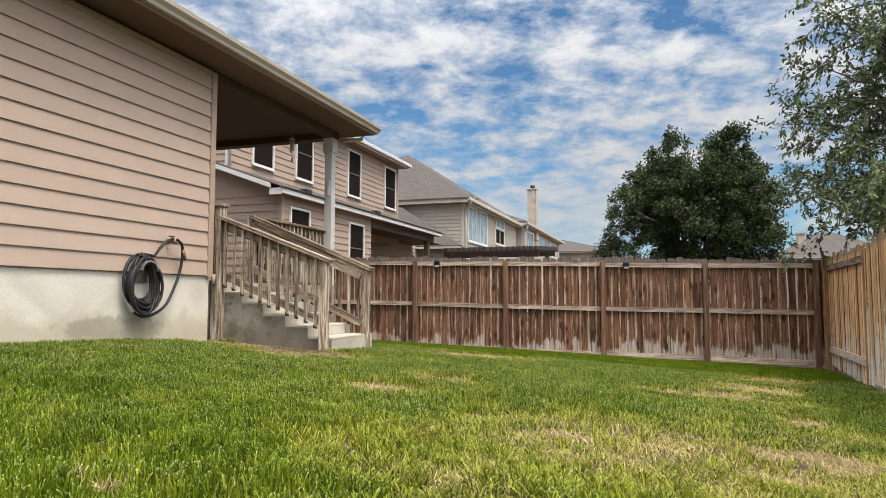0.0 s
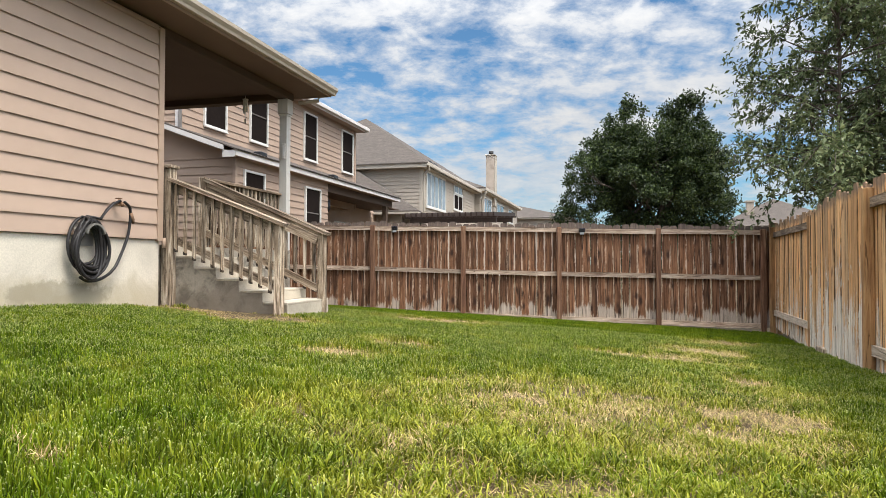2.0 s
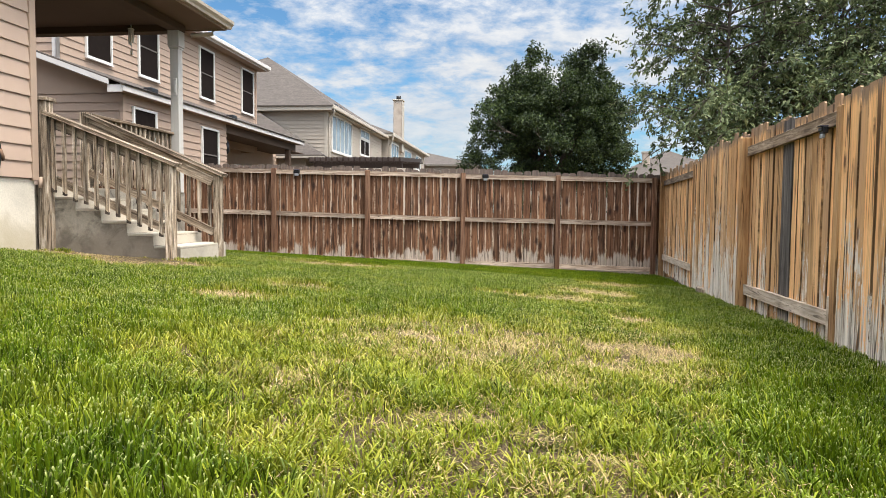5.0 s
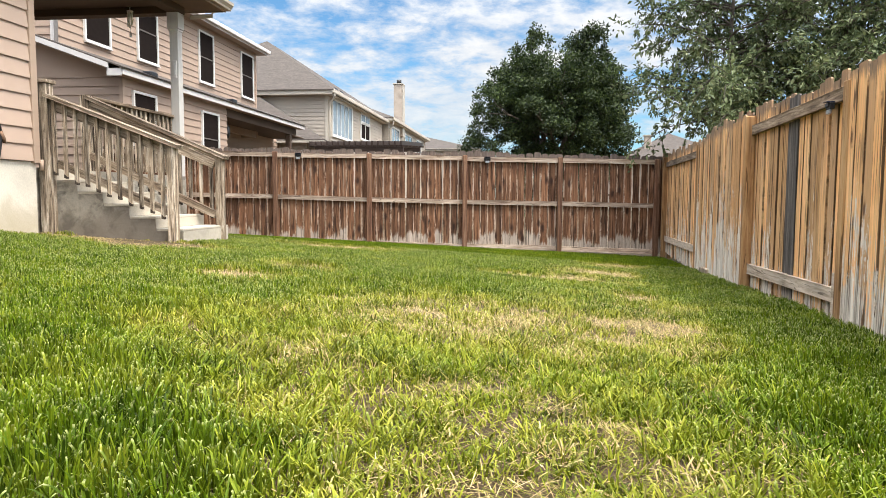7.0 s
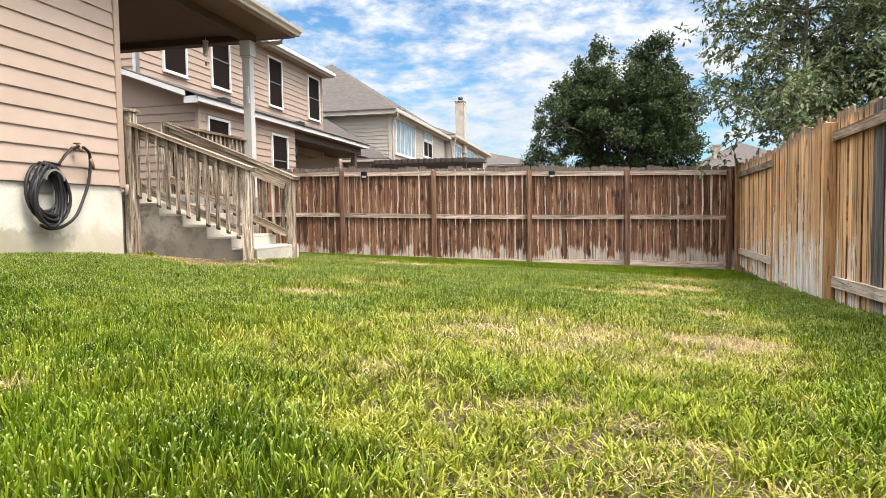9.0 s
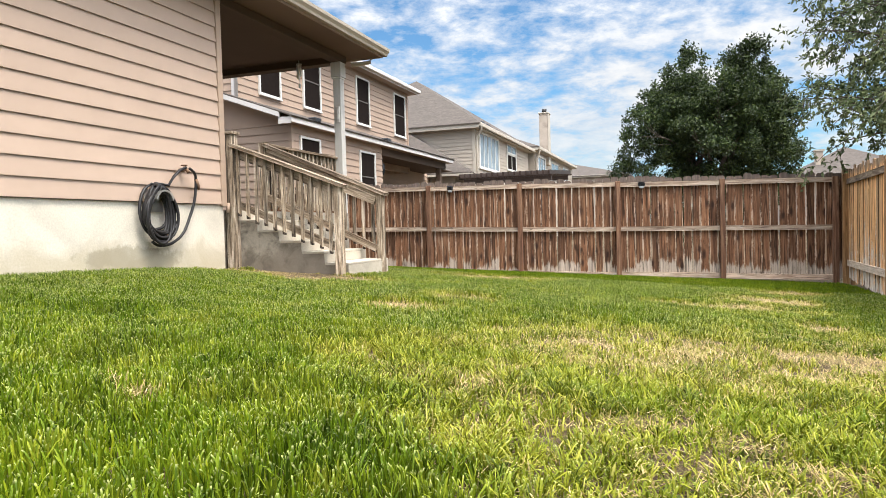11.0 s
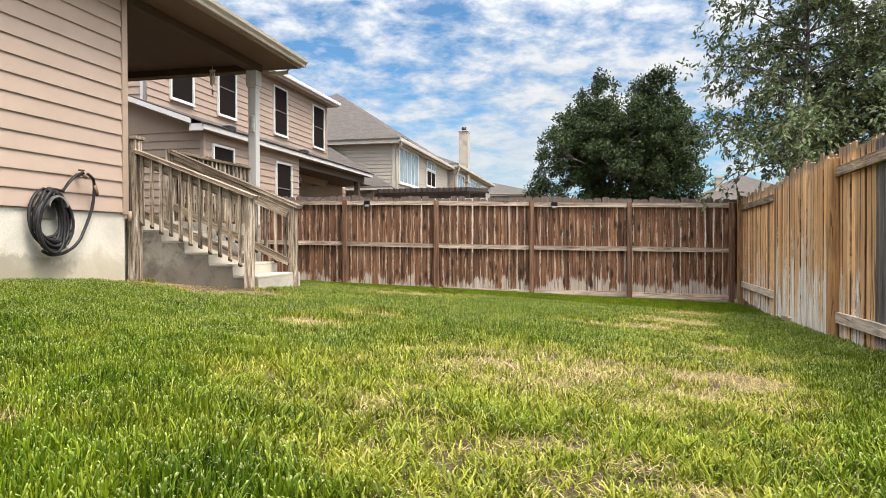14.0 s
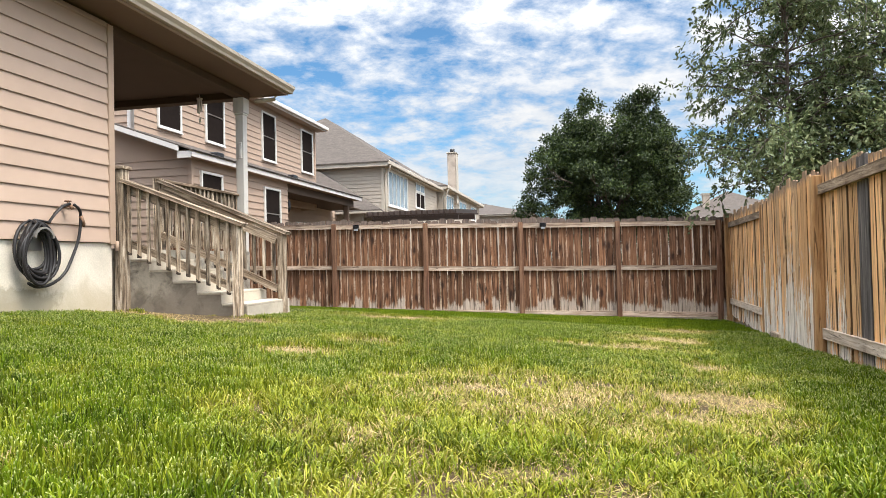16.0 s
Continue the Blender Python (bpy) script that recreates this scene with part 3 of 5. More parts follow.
def build_house():
    bm = fresh()
    box(bm, -12, WALL_X - 0.02, -7, WALL_END - 0.01, SIDE_Z + 0.01, SOFFIT_Z)
    wall = part("wall", bm, M_SIDING, house, "tan painted wall")
    z, i = SIDE_Z, 0
    while z < SOFFIT_Z - 0.05:
        z1 = min(z + LAP, SOFFIT_Z - 0.02)
        bm = prism(fresh(), [(px, -7, pz) for px, pz in board_profile(WALL_X, z, z1)], (0, WALL_END - 0.097 + 7, 0))
        part("plank", bm, M_SIDING, house)
        z += LAP
    part("corner_board", box(fresh(), WALL_X - 0.09, WALL_X + 0.034, WALL_END - 0.095, WALL_END - 0.004, SIDE_Z - 0.02, SOFFIT_Z - 0.03, 0.004), M_TRIM, house, "tan corner trim")
    part("foundation", box(fresh(), -12, WALL_X - 0.012, -7, WALL_END - 0.02, -0.3, SIDE_Z - 0.002, 0.008), M_FOUND, house, "pale stained concrete foundation")
    part("drain_stub", tube(fresh(), [(WALL_X + 0.035, WALL_END + 0.01, SIDE_Z - 0.10), (WALL_X + 0.035, WALL_END + 0.01, SIDE_Z + 0.02)], 0.022, 8), M_TRIM, house)
    # porch slab, back wall, beam, post
    part("porch_floor", box(fresh(), -8.6, -5.42, WALL_END + 0.01, 10.45, 0.1, 1.405, 0.01), M_STEP, house, "concrete porch slab")
    bm = box(fresh(), -8.8, -8.6, WALL_END, 10.40, 1.405, SOFFIT_Z + 0.02)
    part("porch_wall", bm, M_SIDING, house, "tan wall at the back of the porch")
    part("porch_ceiling", box(fresh(), -8.6, -5.56, WALL_END - 0.01, 10.22, SOFFIT_Z + 0.006, SOFFIT_Z + 0.03), M_CEILING, house, "brown boarded porch ceiling, its shade partly in the colour")
    part("porch_beam", box(fresh(), -5.56, -5.36, WALL_END + 0.03, 10.42, SOFFIT_Z - 0.085, SOFFIT_Z + 0.03, 0.006), M_CEILING, house, "brown porch beam, its shade partly in the colour")
    part("porch_beam", box(fresh(), -8.6, -5.565, 10.22, 10.42, SOFFIT_Z - 0.10, SOFFIT_Z + 0.03, 0.006), M_CEILING, house, "brown porch beam, its shade partly in the colour")
    post = part("porch_post", box(fresh(), -5.535, -5.395, 10.24, 10.38, 1.405, SOFFIT_Z - 0.09, 0.008), M_POST_PAINT, house, "pale grey painted post")
    part("post_cap", box(fresh(), -5.56, -5.37, 10.215, 10.405, SOFFIT_Z - 0.34, SOFFIT_Z - 0.088, 0.006), M_POST_PAINT, post)
    part("post_collar", box(fresh(), -5.548, -5.382, 10.227, 10.393, SOFFIT_Z - 0.375, SOFFIT_Z - 0.342, 0.008), M_POST_PAINT, post)
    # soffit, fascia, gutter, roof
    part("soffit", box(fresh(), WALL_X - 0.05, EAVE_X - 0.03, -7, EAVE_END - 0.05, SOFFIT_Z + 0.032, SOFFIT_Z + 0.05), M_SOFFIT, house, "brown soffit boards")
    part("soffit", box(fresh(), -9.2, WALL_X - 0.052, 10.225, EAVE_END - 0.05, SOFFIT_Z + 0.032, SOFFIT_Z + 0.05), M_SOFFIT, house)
    part("fascia", box(fresh(), EAVE_X - 0.03, EAVE_X - 0.004, -7, EAVE_END - 0.03, SOFFIT_Z + 0.02, SOFFIT_Z + 0.19), M_FASCIA, house, "brown fascia board")
    part("fascia", box(fresh(), -9.2, EAVE_X - 0.004, EAVE_END - 0.028, EAVE_END - 0.002, SOFFIT_Z + 0.02, SOFFIT_Z + 0.19), M_FASCIA, house)
    gut = [(EAVE_X, SOFFIT_Z + 0.05), (EAVE_X + 0.055, SOFFIT_Z + 0.05), (EAVE_X + 0.065, SOFFIT_Z + 0.085), (EAVE_X + 0.10, SOFFIT_Z + 0.125), (EAVE_X + 0.105, SOFFIT_Z + 0.17),
           (EAVE_X + 0.09, SOFFIT_Z + 0.17), (EAVE_X + 0.085, SOFFIT_Z + 0.13), (EAVE_X + 0.05, SOFFIT_Z + 0.09), (EAVE_X + 0.045, SOFFIT_Z + 0.062), (EAVE_X, SOFFIT_Z + 0.062)]
    part("gutter", prism(fresh(), [(x, -7, z) for x, z in gut], (0, EAVE_END + 7.06, 0)), M_GUTTER, house, "cream metal gutter")
    part("gutter", box(fresh(), -9.2, EAVE_X, EAVE_END, EAVE_END + 0.1, SOFFIT_Z + 0.06, SOFFIT_Z + 0.17, 0.01), M_GUTTER, house)
    zt = SOFFIT_Z + 0.195
    bm = fresh()
    e0, e1 = (EAVE_X + 0.03, -7.2, zt), (EAVE_X + 0.03, EAVE_END + 0.02, zt)
    r0, r1 = (-8.6, -7.2, zt + 1.6), (-8.6, 7.0, zt + 1.6)
    w0, w1 = (-12.4, -7.2, zt), (-12.4, EAVE_END + 0.02, zt)
    for quad in ((e0, e1, r1, r0), (r0, r1, w1, w0), (e1, w1, r1)):
        prism(bm, quad, (0, 0, -0.03))
    part("roof", bm, M_ROOF, house, "brown shingle hip roof")
    # downpipe of the porch gutter beside the post
    part("downpipe", tube(fresh(), [(-5.05, 10.78, SOFFIT_Z + 0.06), (-5.06, 10.72, SOFFIT_Z - 0.03), (-5.18, 10.50, SOFFIT_Z - 0.10), (-5.28, 10.44, SOFFIT_Z - 0.12)], 0.035, 8), M_GUTTER, house, "cream downpipe elbow")


build_house()

# ---- stairs, rails ----
NEAR_Y, FAR_Y = 7.10, 8.15
TOP_X, FOOT_X = -5.32, -3.82


def build_steps():
    s = thing("concrete_steps", (-4.5, 7.6, 0.6), "stained grey concrete steps with pale worn treads", "steps")
    tops = [(-5.42, -5.009, 1.268), (-5.009, -4.697, 1.136), (-4.697, -4.383, 0.997), (-4.383, -4.066, 0.858), (-4.066, -3.74, 0.720)]
    pts = [(-5.415, 0.1)] + [(-5.415, 1.268)]
    for x0, x1, z in tops:
        pts += [(x0, z - 0.03), (x1 - 0.012, z - 0.03)] if x0 > -5.4 else [(x1 - 0.012, z - 0.03)]
    pts[1] = (-5.415, 1.238)
    pts += [(-3.752, 0.1)]
    part("stair_block", prism(fresh(), [(x, NEAR_Y + 0.06, z) for x, z in pts], (0, FAR_Y - NEAR_Y + 0.10, 0)), M_STEP, s)
    for x0, x1, z in tops:
        part("tread", box(fresh(), x0 + (0.004 if x0 > -5.4 else 0), x1 - 0.004, NEAR_Y + 0.058, FAR_Y + 0.162, z - 0.028, z, 0.005), M_TREAD, s, "pale worn tread")
    for k, (x0, x1, z) in enumerate(tops):
        part("riser", box(fresh(), x1 - 0.010, x1 - 0.002, NEAR_Y + 0.066, FAR_Y + 0.156, (tops[k + 1][2] if k < 4 else 0.4) + 0.002, z - 0.029), M_TREAD, s)
    part("upper_riser", box(fresh(), -5.418, -5.408, NEAR_Y + 0.066, FAR_Y + 0.156, 1.27, 1.40), M_TREAD, s)


build_steps()


def newel(name, x, y, z0, z1, parent, w=0.095, cap=False):
    p = part(name, box(fresh(), x - w / 2, x + w / 2, y - w / 2, y + w / 2, z0, z1, 0.006), M_STAIRWOOD, parent)
    if cap:
        part("post_cap", box(fresh(), x - 0.085, x + 0.085, y - 0.085, y + 0.085, z1 + 0.001, z1 + 0.04, 0.005), M_RAILWOOD, p)
    return p


def stair_railing(y, x_top, x_foot, z_post, z_foot, side, cap, n, deep=0.115):
    s = thing("stair_railing", (0.5 * (x_top + x_foot), y, 0.6), "weathered bare wood stair railing with square balusters", "railing", "stair railings")
    newel("newel_post", x_top, y, ground_z(x_top, y) - 0.05 if cap else 1.27, z_post, s, 0.125 if cap else 0.11, cap)
    newel("newel_post", x_foot, y, ground_z(x_foot, y) - 0.05, z_foot, s)
    zt0, zt1 = z_post - (0.13 if cap else 0.03), z_foot
    slope = (zt1 - zt0) / (x_foot - x_top)
    part("handrail", beam(fresh(), (x_top + 0.03, y, zt0), (x_foot + 0.09, y, zt1 - 0.004 + slope * 0.06), 0.14, 0.038, 0.005), M_RAILWOOD, s)
    part("rail_board", beam(fresh(), (x_top + 0.056, y + 0.02 * side, zt0 - 0.0205 - deep / 2 + slope * 0.056), (x_foot - 0.05, y + 0.02 * side, zt1 - 0.0205 - deep / 2 - slope * 0.05), 0.038, deep, 0.004), M_RAILWOOD, s)
    part("lower_rail", beam(fresh(), (x_top + 0.056, y + 0.02 * side, zt0 - 0.735), (x_foot - 0.05, y + 0.02 * side, zt1 - 0.745), 0.038, 0.09, 0.004), M_RAILWOOD, s)
    for k in range(n):
        x = x_top + (x_foot - x_top) * (0.078 + 0.852 * k / (n - 1))
        zc = zt0 + slope * (x - x_top)
        w = 0.018
        yb = y - 0.0205 * side
        lo, hi = zc - 0.83 + 0.012 * math.sin(k * 2.4), zc - 0.022
        bm = prism(fresh(), [(x - w, yb - w, lo + 0.03), (x + w, yb - w, lo), (x + w, yb - w, hi + slope * w), (x - w, yb - w, hi - slope * w)], (0, 2 * w - 0.002, 0))
        stick = part("baluster", bm, M_STAIRWOOD, s)
        end = prism(fresh(), [(x - w, yb - w, lo - 0.016), (x + w, yb - w, lo - 0.026), (x + w, yb - w, lo - 0.001), (x - w, yb - w, lo + 0.029)], (0, 2 * w - 0.002, 0))
        part("end_grain", end, M_ENDGRAIN, stick, "dark rotted end grain")
    return s


stair_railing(NEAR_Y, TOP_X, FOOT_X, 2.345, 1.655, 1, True, 11)
stair_railing(FAR_Y, -5.55, -3.76, 2.375, 1.60, -1, False, 12, 0.165)


def deck_railing():
    x, y0, y1, z = -5.55, FAR_Y + 0.05, 10.24, 2.33
    s = thing("porch_railing", (x, 9.2, 1.405), "weathered bare wood porch guard rail with square balusters", "railing")
    part("handrail", box(fresh(), x - 0.07, x + 0.07, y0, y1, z, z + 0.038, 0.005), M_RAILWOOD_Y, s)
    part("rail_board", box(fresh(), x - 0.04, x - 0.002, y0, y1, z - 0.092, z - 0.002, 0.004), M_RAILWOOD_Y, s)
    part("lower_rail", box(fresh(), x - 0.04, x - 0.002, y0, y1, 1.47, 1.56, 0.004), M_RAILWOOD_Y, s)
    n = 17
    for k in range(n):
        y = y0 + (y1 - y0) * (k + 0.6) / n
        part("baluster", box(fresh(), x, x + 0.036, y - 0.018, y + 0.018, 1.44, z - 0.002), M_STAIRWOOD, s)


deck_railing()


# ---- hose, tap, chimes, thermometer ----
def build_hose():
    wx = WALL_X + 0.02
    h = thing("garden_hose", (wx + 0.05, 5.85, 1.3), "coiled black rubber garden hose hanging on the wall", "hose")
    pts = []
    turns, n = 11, 26
    for k in range(turns * n):
        a = 2 * math.pi * k / n
        i = k // n
        ry, rz = 0.235 - 0.022 * (i % 5) + 0.01 * math.sin(i * 2.1), 0.285 - 0.020 * (i % 4) + 0.022 * math.sin(i * 1.7)
        dy, dz = 0.03 * math.sin(i * 1.3), -0.028 * (i % 3)
        pts.append((wx + 0.05 + 0.085 * ((i * 4) % 11) / 10 + 0.012 * math.sin(a * 2 + i), 5.715 + dy + ry * math.sin(a) * (1 - 0.10 * math.cos(a)), 1.375 + dz + rz * math.cos(a)))
    part("coil", tube(fresh(), pts, 0.0165, 7), M_HOSE, h)
    lead = [pts[0], (wx + 0.09, 5.87, 1.645), (wx + 0.09, 5.95, 1.74), (wx + 0.10, 6.04, 1.82), (wx + 0.12, 6.12, 1.855)]
    part("lead", tube(fresh(), [Vector(lead[0]).lerp(Vector(lead[1]), t) for t in (0, 0.5)] + lead[1:], 0.0165, 7), M_HOSE, h)
    drop = [(wx + 0.11, 6.19, 1.85), (wx + 0.10, 6.28, 1.80), (wx + 0.08, 6.32, 1.70), (wx + 0.07, 6.3, 1.50), (wx + 0.06, 6.22, 1.30), (wx + 0.06, 6.1, 1.12), (wx + 0.06, 5.93, 1.02), (wx + 0.06, 5.74, 0.995), (wx + 0.07, 5.6, 1.05)]
    fine = []
    for i in range(len(drop) - 1):
        p0, p1, p2, p3 = (Vector(drop[max(0, min(len(drop) - 1, i + o))]) for o in (-1, 0, 1, 2))
        for t in (0, 0.25, 0.5, 0.75):
            fine.append(0.5 * (2 * p1 + (p2 - p0) * t + (2 * p0 - 5 * p1 + 4 * p2 - p3) * t * t + (3 * p1 - p0 - 3 * p2 + p3) * t ** 3))
    part("loose_end", tube(fresh(), fine, 0.0165, 7), M_HOSE, h)
    part("nozzle", tube(fresh(), [(wx + 0.085, 6.315, 1.74), (wx + 0.09, 6.35, 1.66), (wx + 0.09, 6.355, 1.62)], [0.022, 0.02, 0.012], 8), M_BRASS, h, "brass hose coupling")
    t = thing("garden_tap", (wx, 6.15, 1.83), "brass garden tap on the tan siding", "tap")
    part("spout", tube(fresh(), [(wx - 0.01, 6.15, 1.83), (wx + 0.07, 6.15, 1.84), (wx + 0.11, 6.15, 1.83), (wx + 0.125, 6.15, 1.80)], [0.022, 0.018, 0.02, 0.02], 8), M_BRASS, t)
    part("tap_handle", tube(fresh(), [(wx + 0.07 + 0.03 * math.cos(a), 6.15 + 0.03 * math.sin(a), 1.885) for a in [k * math.pi / 5 for k in range(10)]], 0.007, 6, True), M_BRASS, t)
    part("tap_stem", tube(fresh(), [(wx + 0.07, 6.15, 1.84), (wx + 0.07, 6.15, 1.885)], 0.008, 6), M_BRASS, t)
    g = thing("hose_hanger", (wx, 5.735, 1.5), "grey metal hose hanger fixed to the wall", "hose hanger")
    bm = fresh()
    arc = [(5.735 + 0.13 * math.sin(a), 1.47 + 0.12 * math.cos(a)) for a in [radians(-80 + 16 * k) for k in range(11)]]
    pr = [(wx - 0.005, y, z) for y, z in arc] + [(wx - 0.005, 5.735 + (y - 5.735) * 0.86, z - 0.018) for y, z in arc[::-1]]
    prism(bm, pr, (0.17, 0, 0))
    part("saddle", bm, M_STEEL, g)
    part("back_plate", box(fresh(), wx - 0.004, wx + 0.004, 5.605, 5.865, 1.36, 1.60, 0.003), M_STEEL, g)


build_hose()


def build_chime():
    x, y, z = -6.16, 10.20, SOFFIT_Z + 0.004
    c = thing("wind_chime", (x, y, z), "small silver wind chime hanging from the porch ceiling", "wind chime")
    part("hook", tube(fresh(), [(x, y, z), (x, y, z - 0.06)], 0.006, 6), M_CHIME, c)
    part("top_disc", tube(fresh(), [(x, y, z - 0.06), (x, y, z - 0.08)], 0.05, 10), M_CHIME, c)
    for k in range(5):
        a = k * 2 * math.pi / 5
        part("chime_tube", tube(fresh(), [(x + 0.03 * math.cos(a), y + 0.03 * math.sin(a), z - 0.085), (x + 0.03 * math.cos(a), y + 0.03 * math.sin(a), z - 0.25 - 0.02 * k)], 0.014, 7), M_CHIME, c)
    part("clapper_cord", tube(fresh(), [(x, y, z - 0.08), (x, y, z - 0.40)], 0.003, 5), M_CHIME, c)
    part("sail", box(fresh(), x - 0.018, x + 0.018, y - 0.003, y + 0.003, z - 0.47, z - 0.40), M_CHIME, c)
    t = thing("thermometer", (-5.39, 10.31, 3.0), "slim grey outdoor thermometer fixed to the porch post", "thermometer")
    part("case", box(fresh(), -5.475, -5.415, 10.215, 10.238, 2.95, 3.22, 0.006), M_POST_PAINT, t)
    part("scale", box(fresh(), -5.458, -5.432, 10.211, 10.214, 3.0, 3.18), M_WHITE, t)


build_chime()


# ---- fences ----
def picket_mesh(name, w, h, t, mat, ear=0.03, lean=0.0):
    bm = fresh()
    pts = [(-w / 2, 0, 0), (w / 2, 0, 0), (w / 2 + lean, 0, h - ear), (w / 2 - ear + lean, 0, h), (-w / 2 + ear + lean, 0, h), (-w / 2 + lean, 0, h - ear)]
    prism(bm, pts, (0, t, 0))
    return to_mesh(name, bm, mat)


FA, FB = 13.044, 0.06          # the side fence: y = FA + FB x
FENCE_ANG = math.degrees(math.atan(FB))


def fence_top(x):
    return 1.856 - 0.02 * x


def light_unit(name, m, label):
    """A small black solar lamp: case, panel on top, lens below."""
    bm = fresh()
    box(bm, -0.06, 0.06, -0.045, 0.0, -0.03, 0.035, 0.006)
    box(bm, -0.045, 0.045, -0.06, -0.044, -0.005, 0.03, 0.004)
    ob = thing(name, (0, 0, 0), label, "solar light", "fence lights")
    part("case", bm, M_BLACK, ob)
    part("solar_panel", box(fresh(), -0.055, 0.055, -0.075, 0.0, 0.037, 0.045, 0.002), M_PANEL, ob)
    part("lens", box(fresh(), -0.038, 0.038, -0.05, -0.02, -0.075, -0.032, 0.006), M_LED, ob)
    ob.matrix_basis = m
    return ob


def build_side_fence():
    rng = random.Random(11)
    f = thing("wooden_fence", (-2.0, 12.93, 0.1), "stained brown picket fence with bleached foot and pale rails", "fence")
    meshes = [picket_mesh("picket", 0.137, 1.83 + 0.012 * k, 0.016, M_PICKET, 0.026, 0.004 * (k - 2)) for k in range(5)]
    posts = [-8.48, -6.63, -4.776, -2.922, -1.07, 0.745, 2.556]
    for x in posts:
        y = FA + FB * x
        zb = ground_z(x, y) - 0.1
        bm = fresh()
        box(bm, -0.045, 0.045, -0.09, 0.0, zb, fence_top(x) + 0.01, 0.006)
        p = piece("fence_post", to_mesh("fence_post", bm, M_FPOST), f, pose(x, y, 0, 0, 0, FENCE_ANG))
    for a, b in zip(posts, posts[1:]):
        for off, hh in ((-0.045, 0.085), (-0.87, 0.085), (-1.735, 0.09)):
            xa, xb = a + 0.047, b - 0.047
            za, zb = fence_top(xa) + off + rng.uniform(-0.012, 0.012), fence_top(xb) + off + rng.uniform(-0.012, 0.012)
            bm = beam(fresh(), (xa, FA + FB * xa - 0.02, za), (xb, FA + FB * xb - 0.02, zb), 0.038, hh, 0.004)
            part("fence_rail", bm, M_FRAIL, f)
    x = -8.5
    while x < 2.63:
        y = FA + FB * x + 0.004 + rng.uniform(0, 0.006)
        z = fence_top(x) + 0.065 - 1.83 - rng.uniform(0.0, 0.02)
        piece("picket", rng.choice(meshes), f, pose(x, y, z, rng.uniform(-0.3, 0.3), rng.uniform(-0.35, 0.35), FENCE_ANG))
        x += 0.1425 + rng.uniform(-0.001, 0.005)
    for x in (-4.314, -0.64):
        y = FA + FB * x - 0.041
        light_unit("solar_light", pose(x, y, fence_top(x) - 0.055, 0, 0, FENCE_ANG), "small black solar light on the top fence rail")


build_side_fence()

RA, RB = 1.848, 0.067          # the rear fence: x = RA + RB y
REAR_ANG = 90 - math.degrees(math.atan(RB))


def rear_top(y, front=False):
    pts = [(-6, 1.95), (4.58, 1.90 if front else 1.895), (7.04, 1.955), (9.5, 1.875), (13.2, 1.90)]
    for (a, za), (b, zb) in zip(pts, pts[1:]):
        if y <= b:
            return za + (zb - za) * (y - a) / (b - a)
    return pts[-1][1]


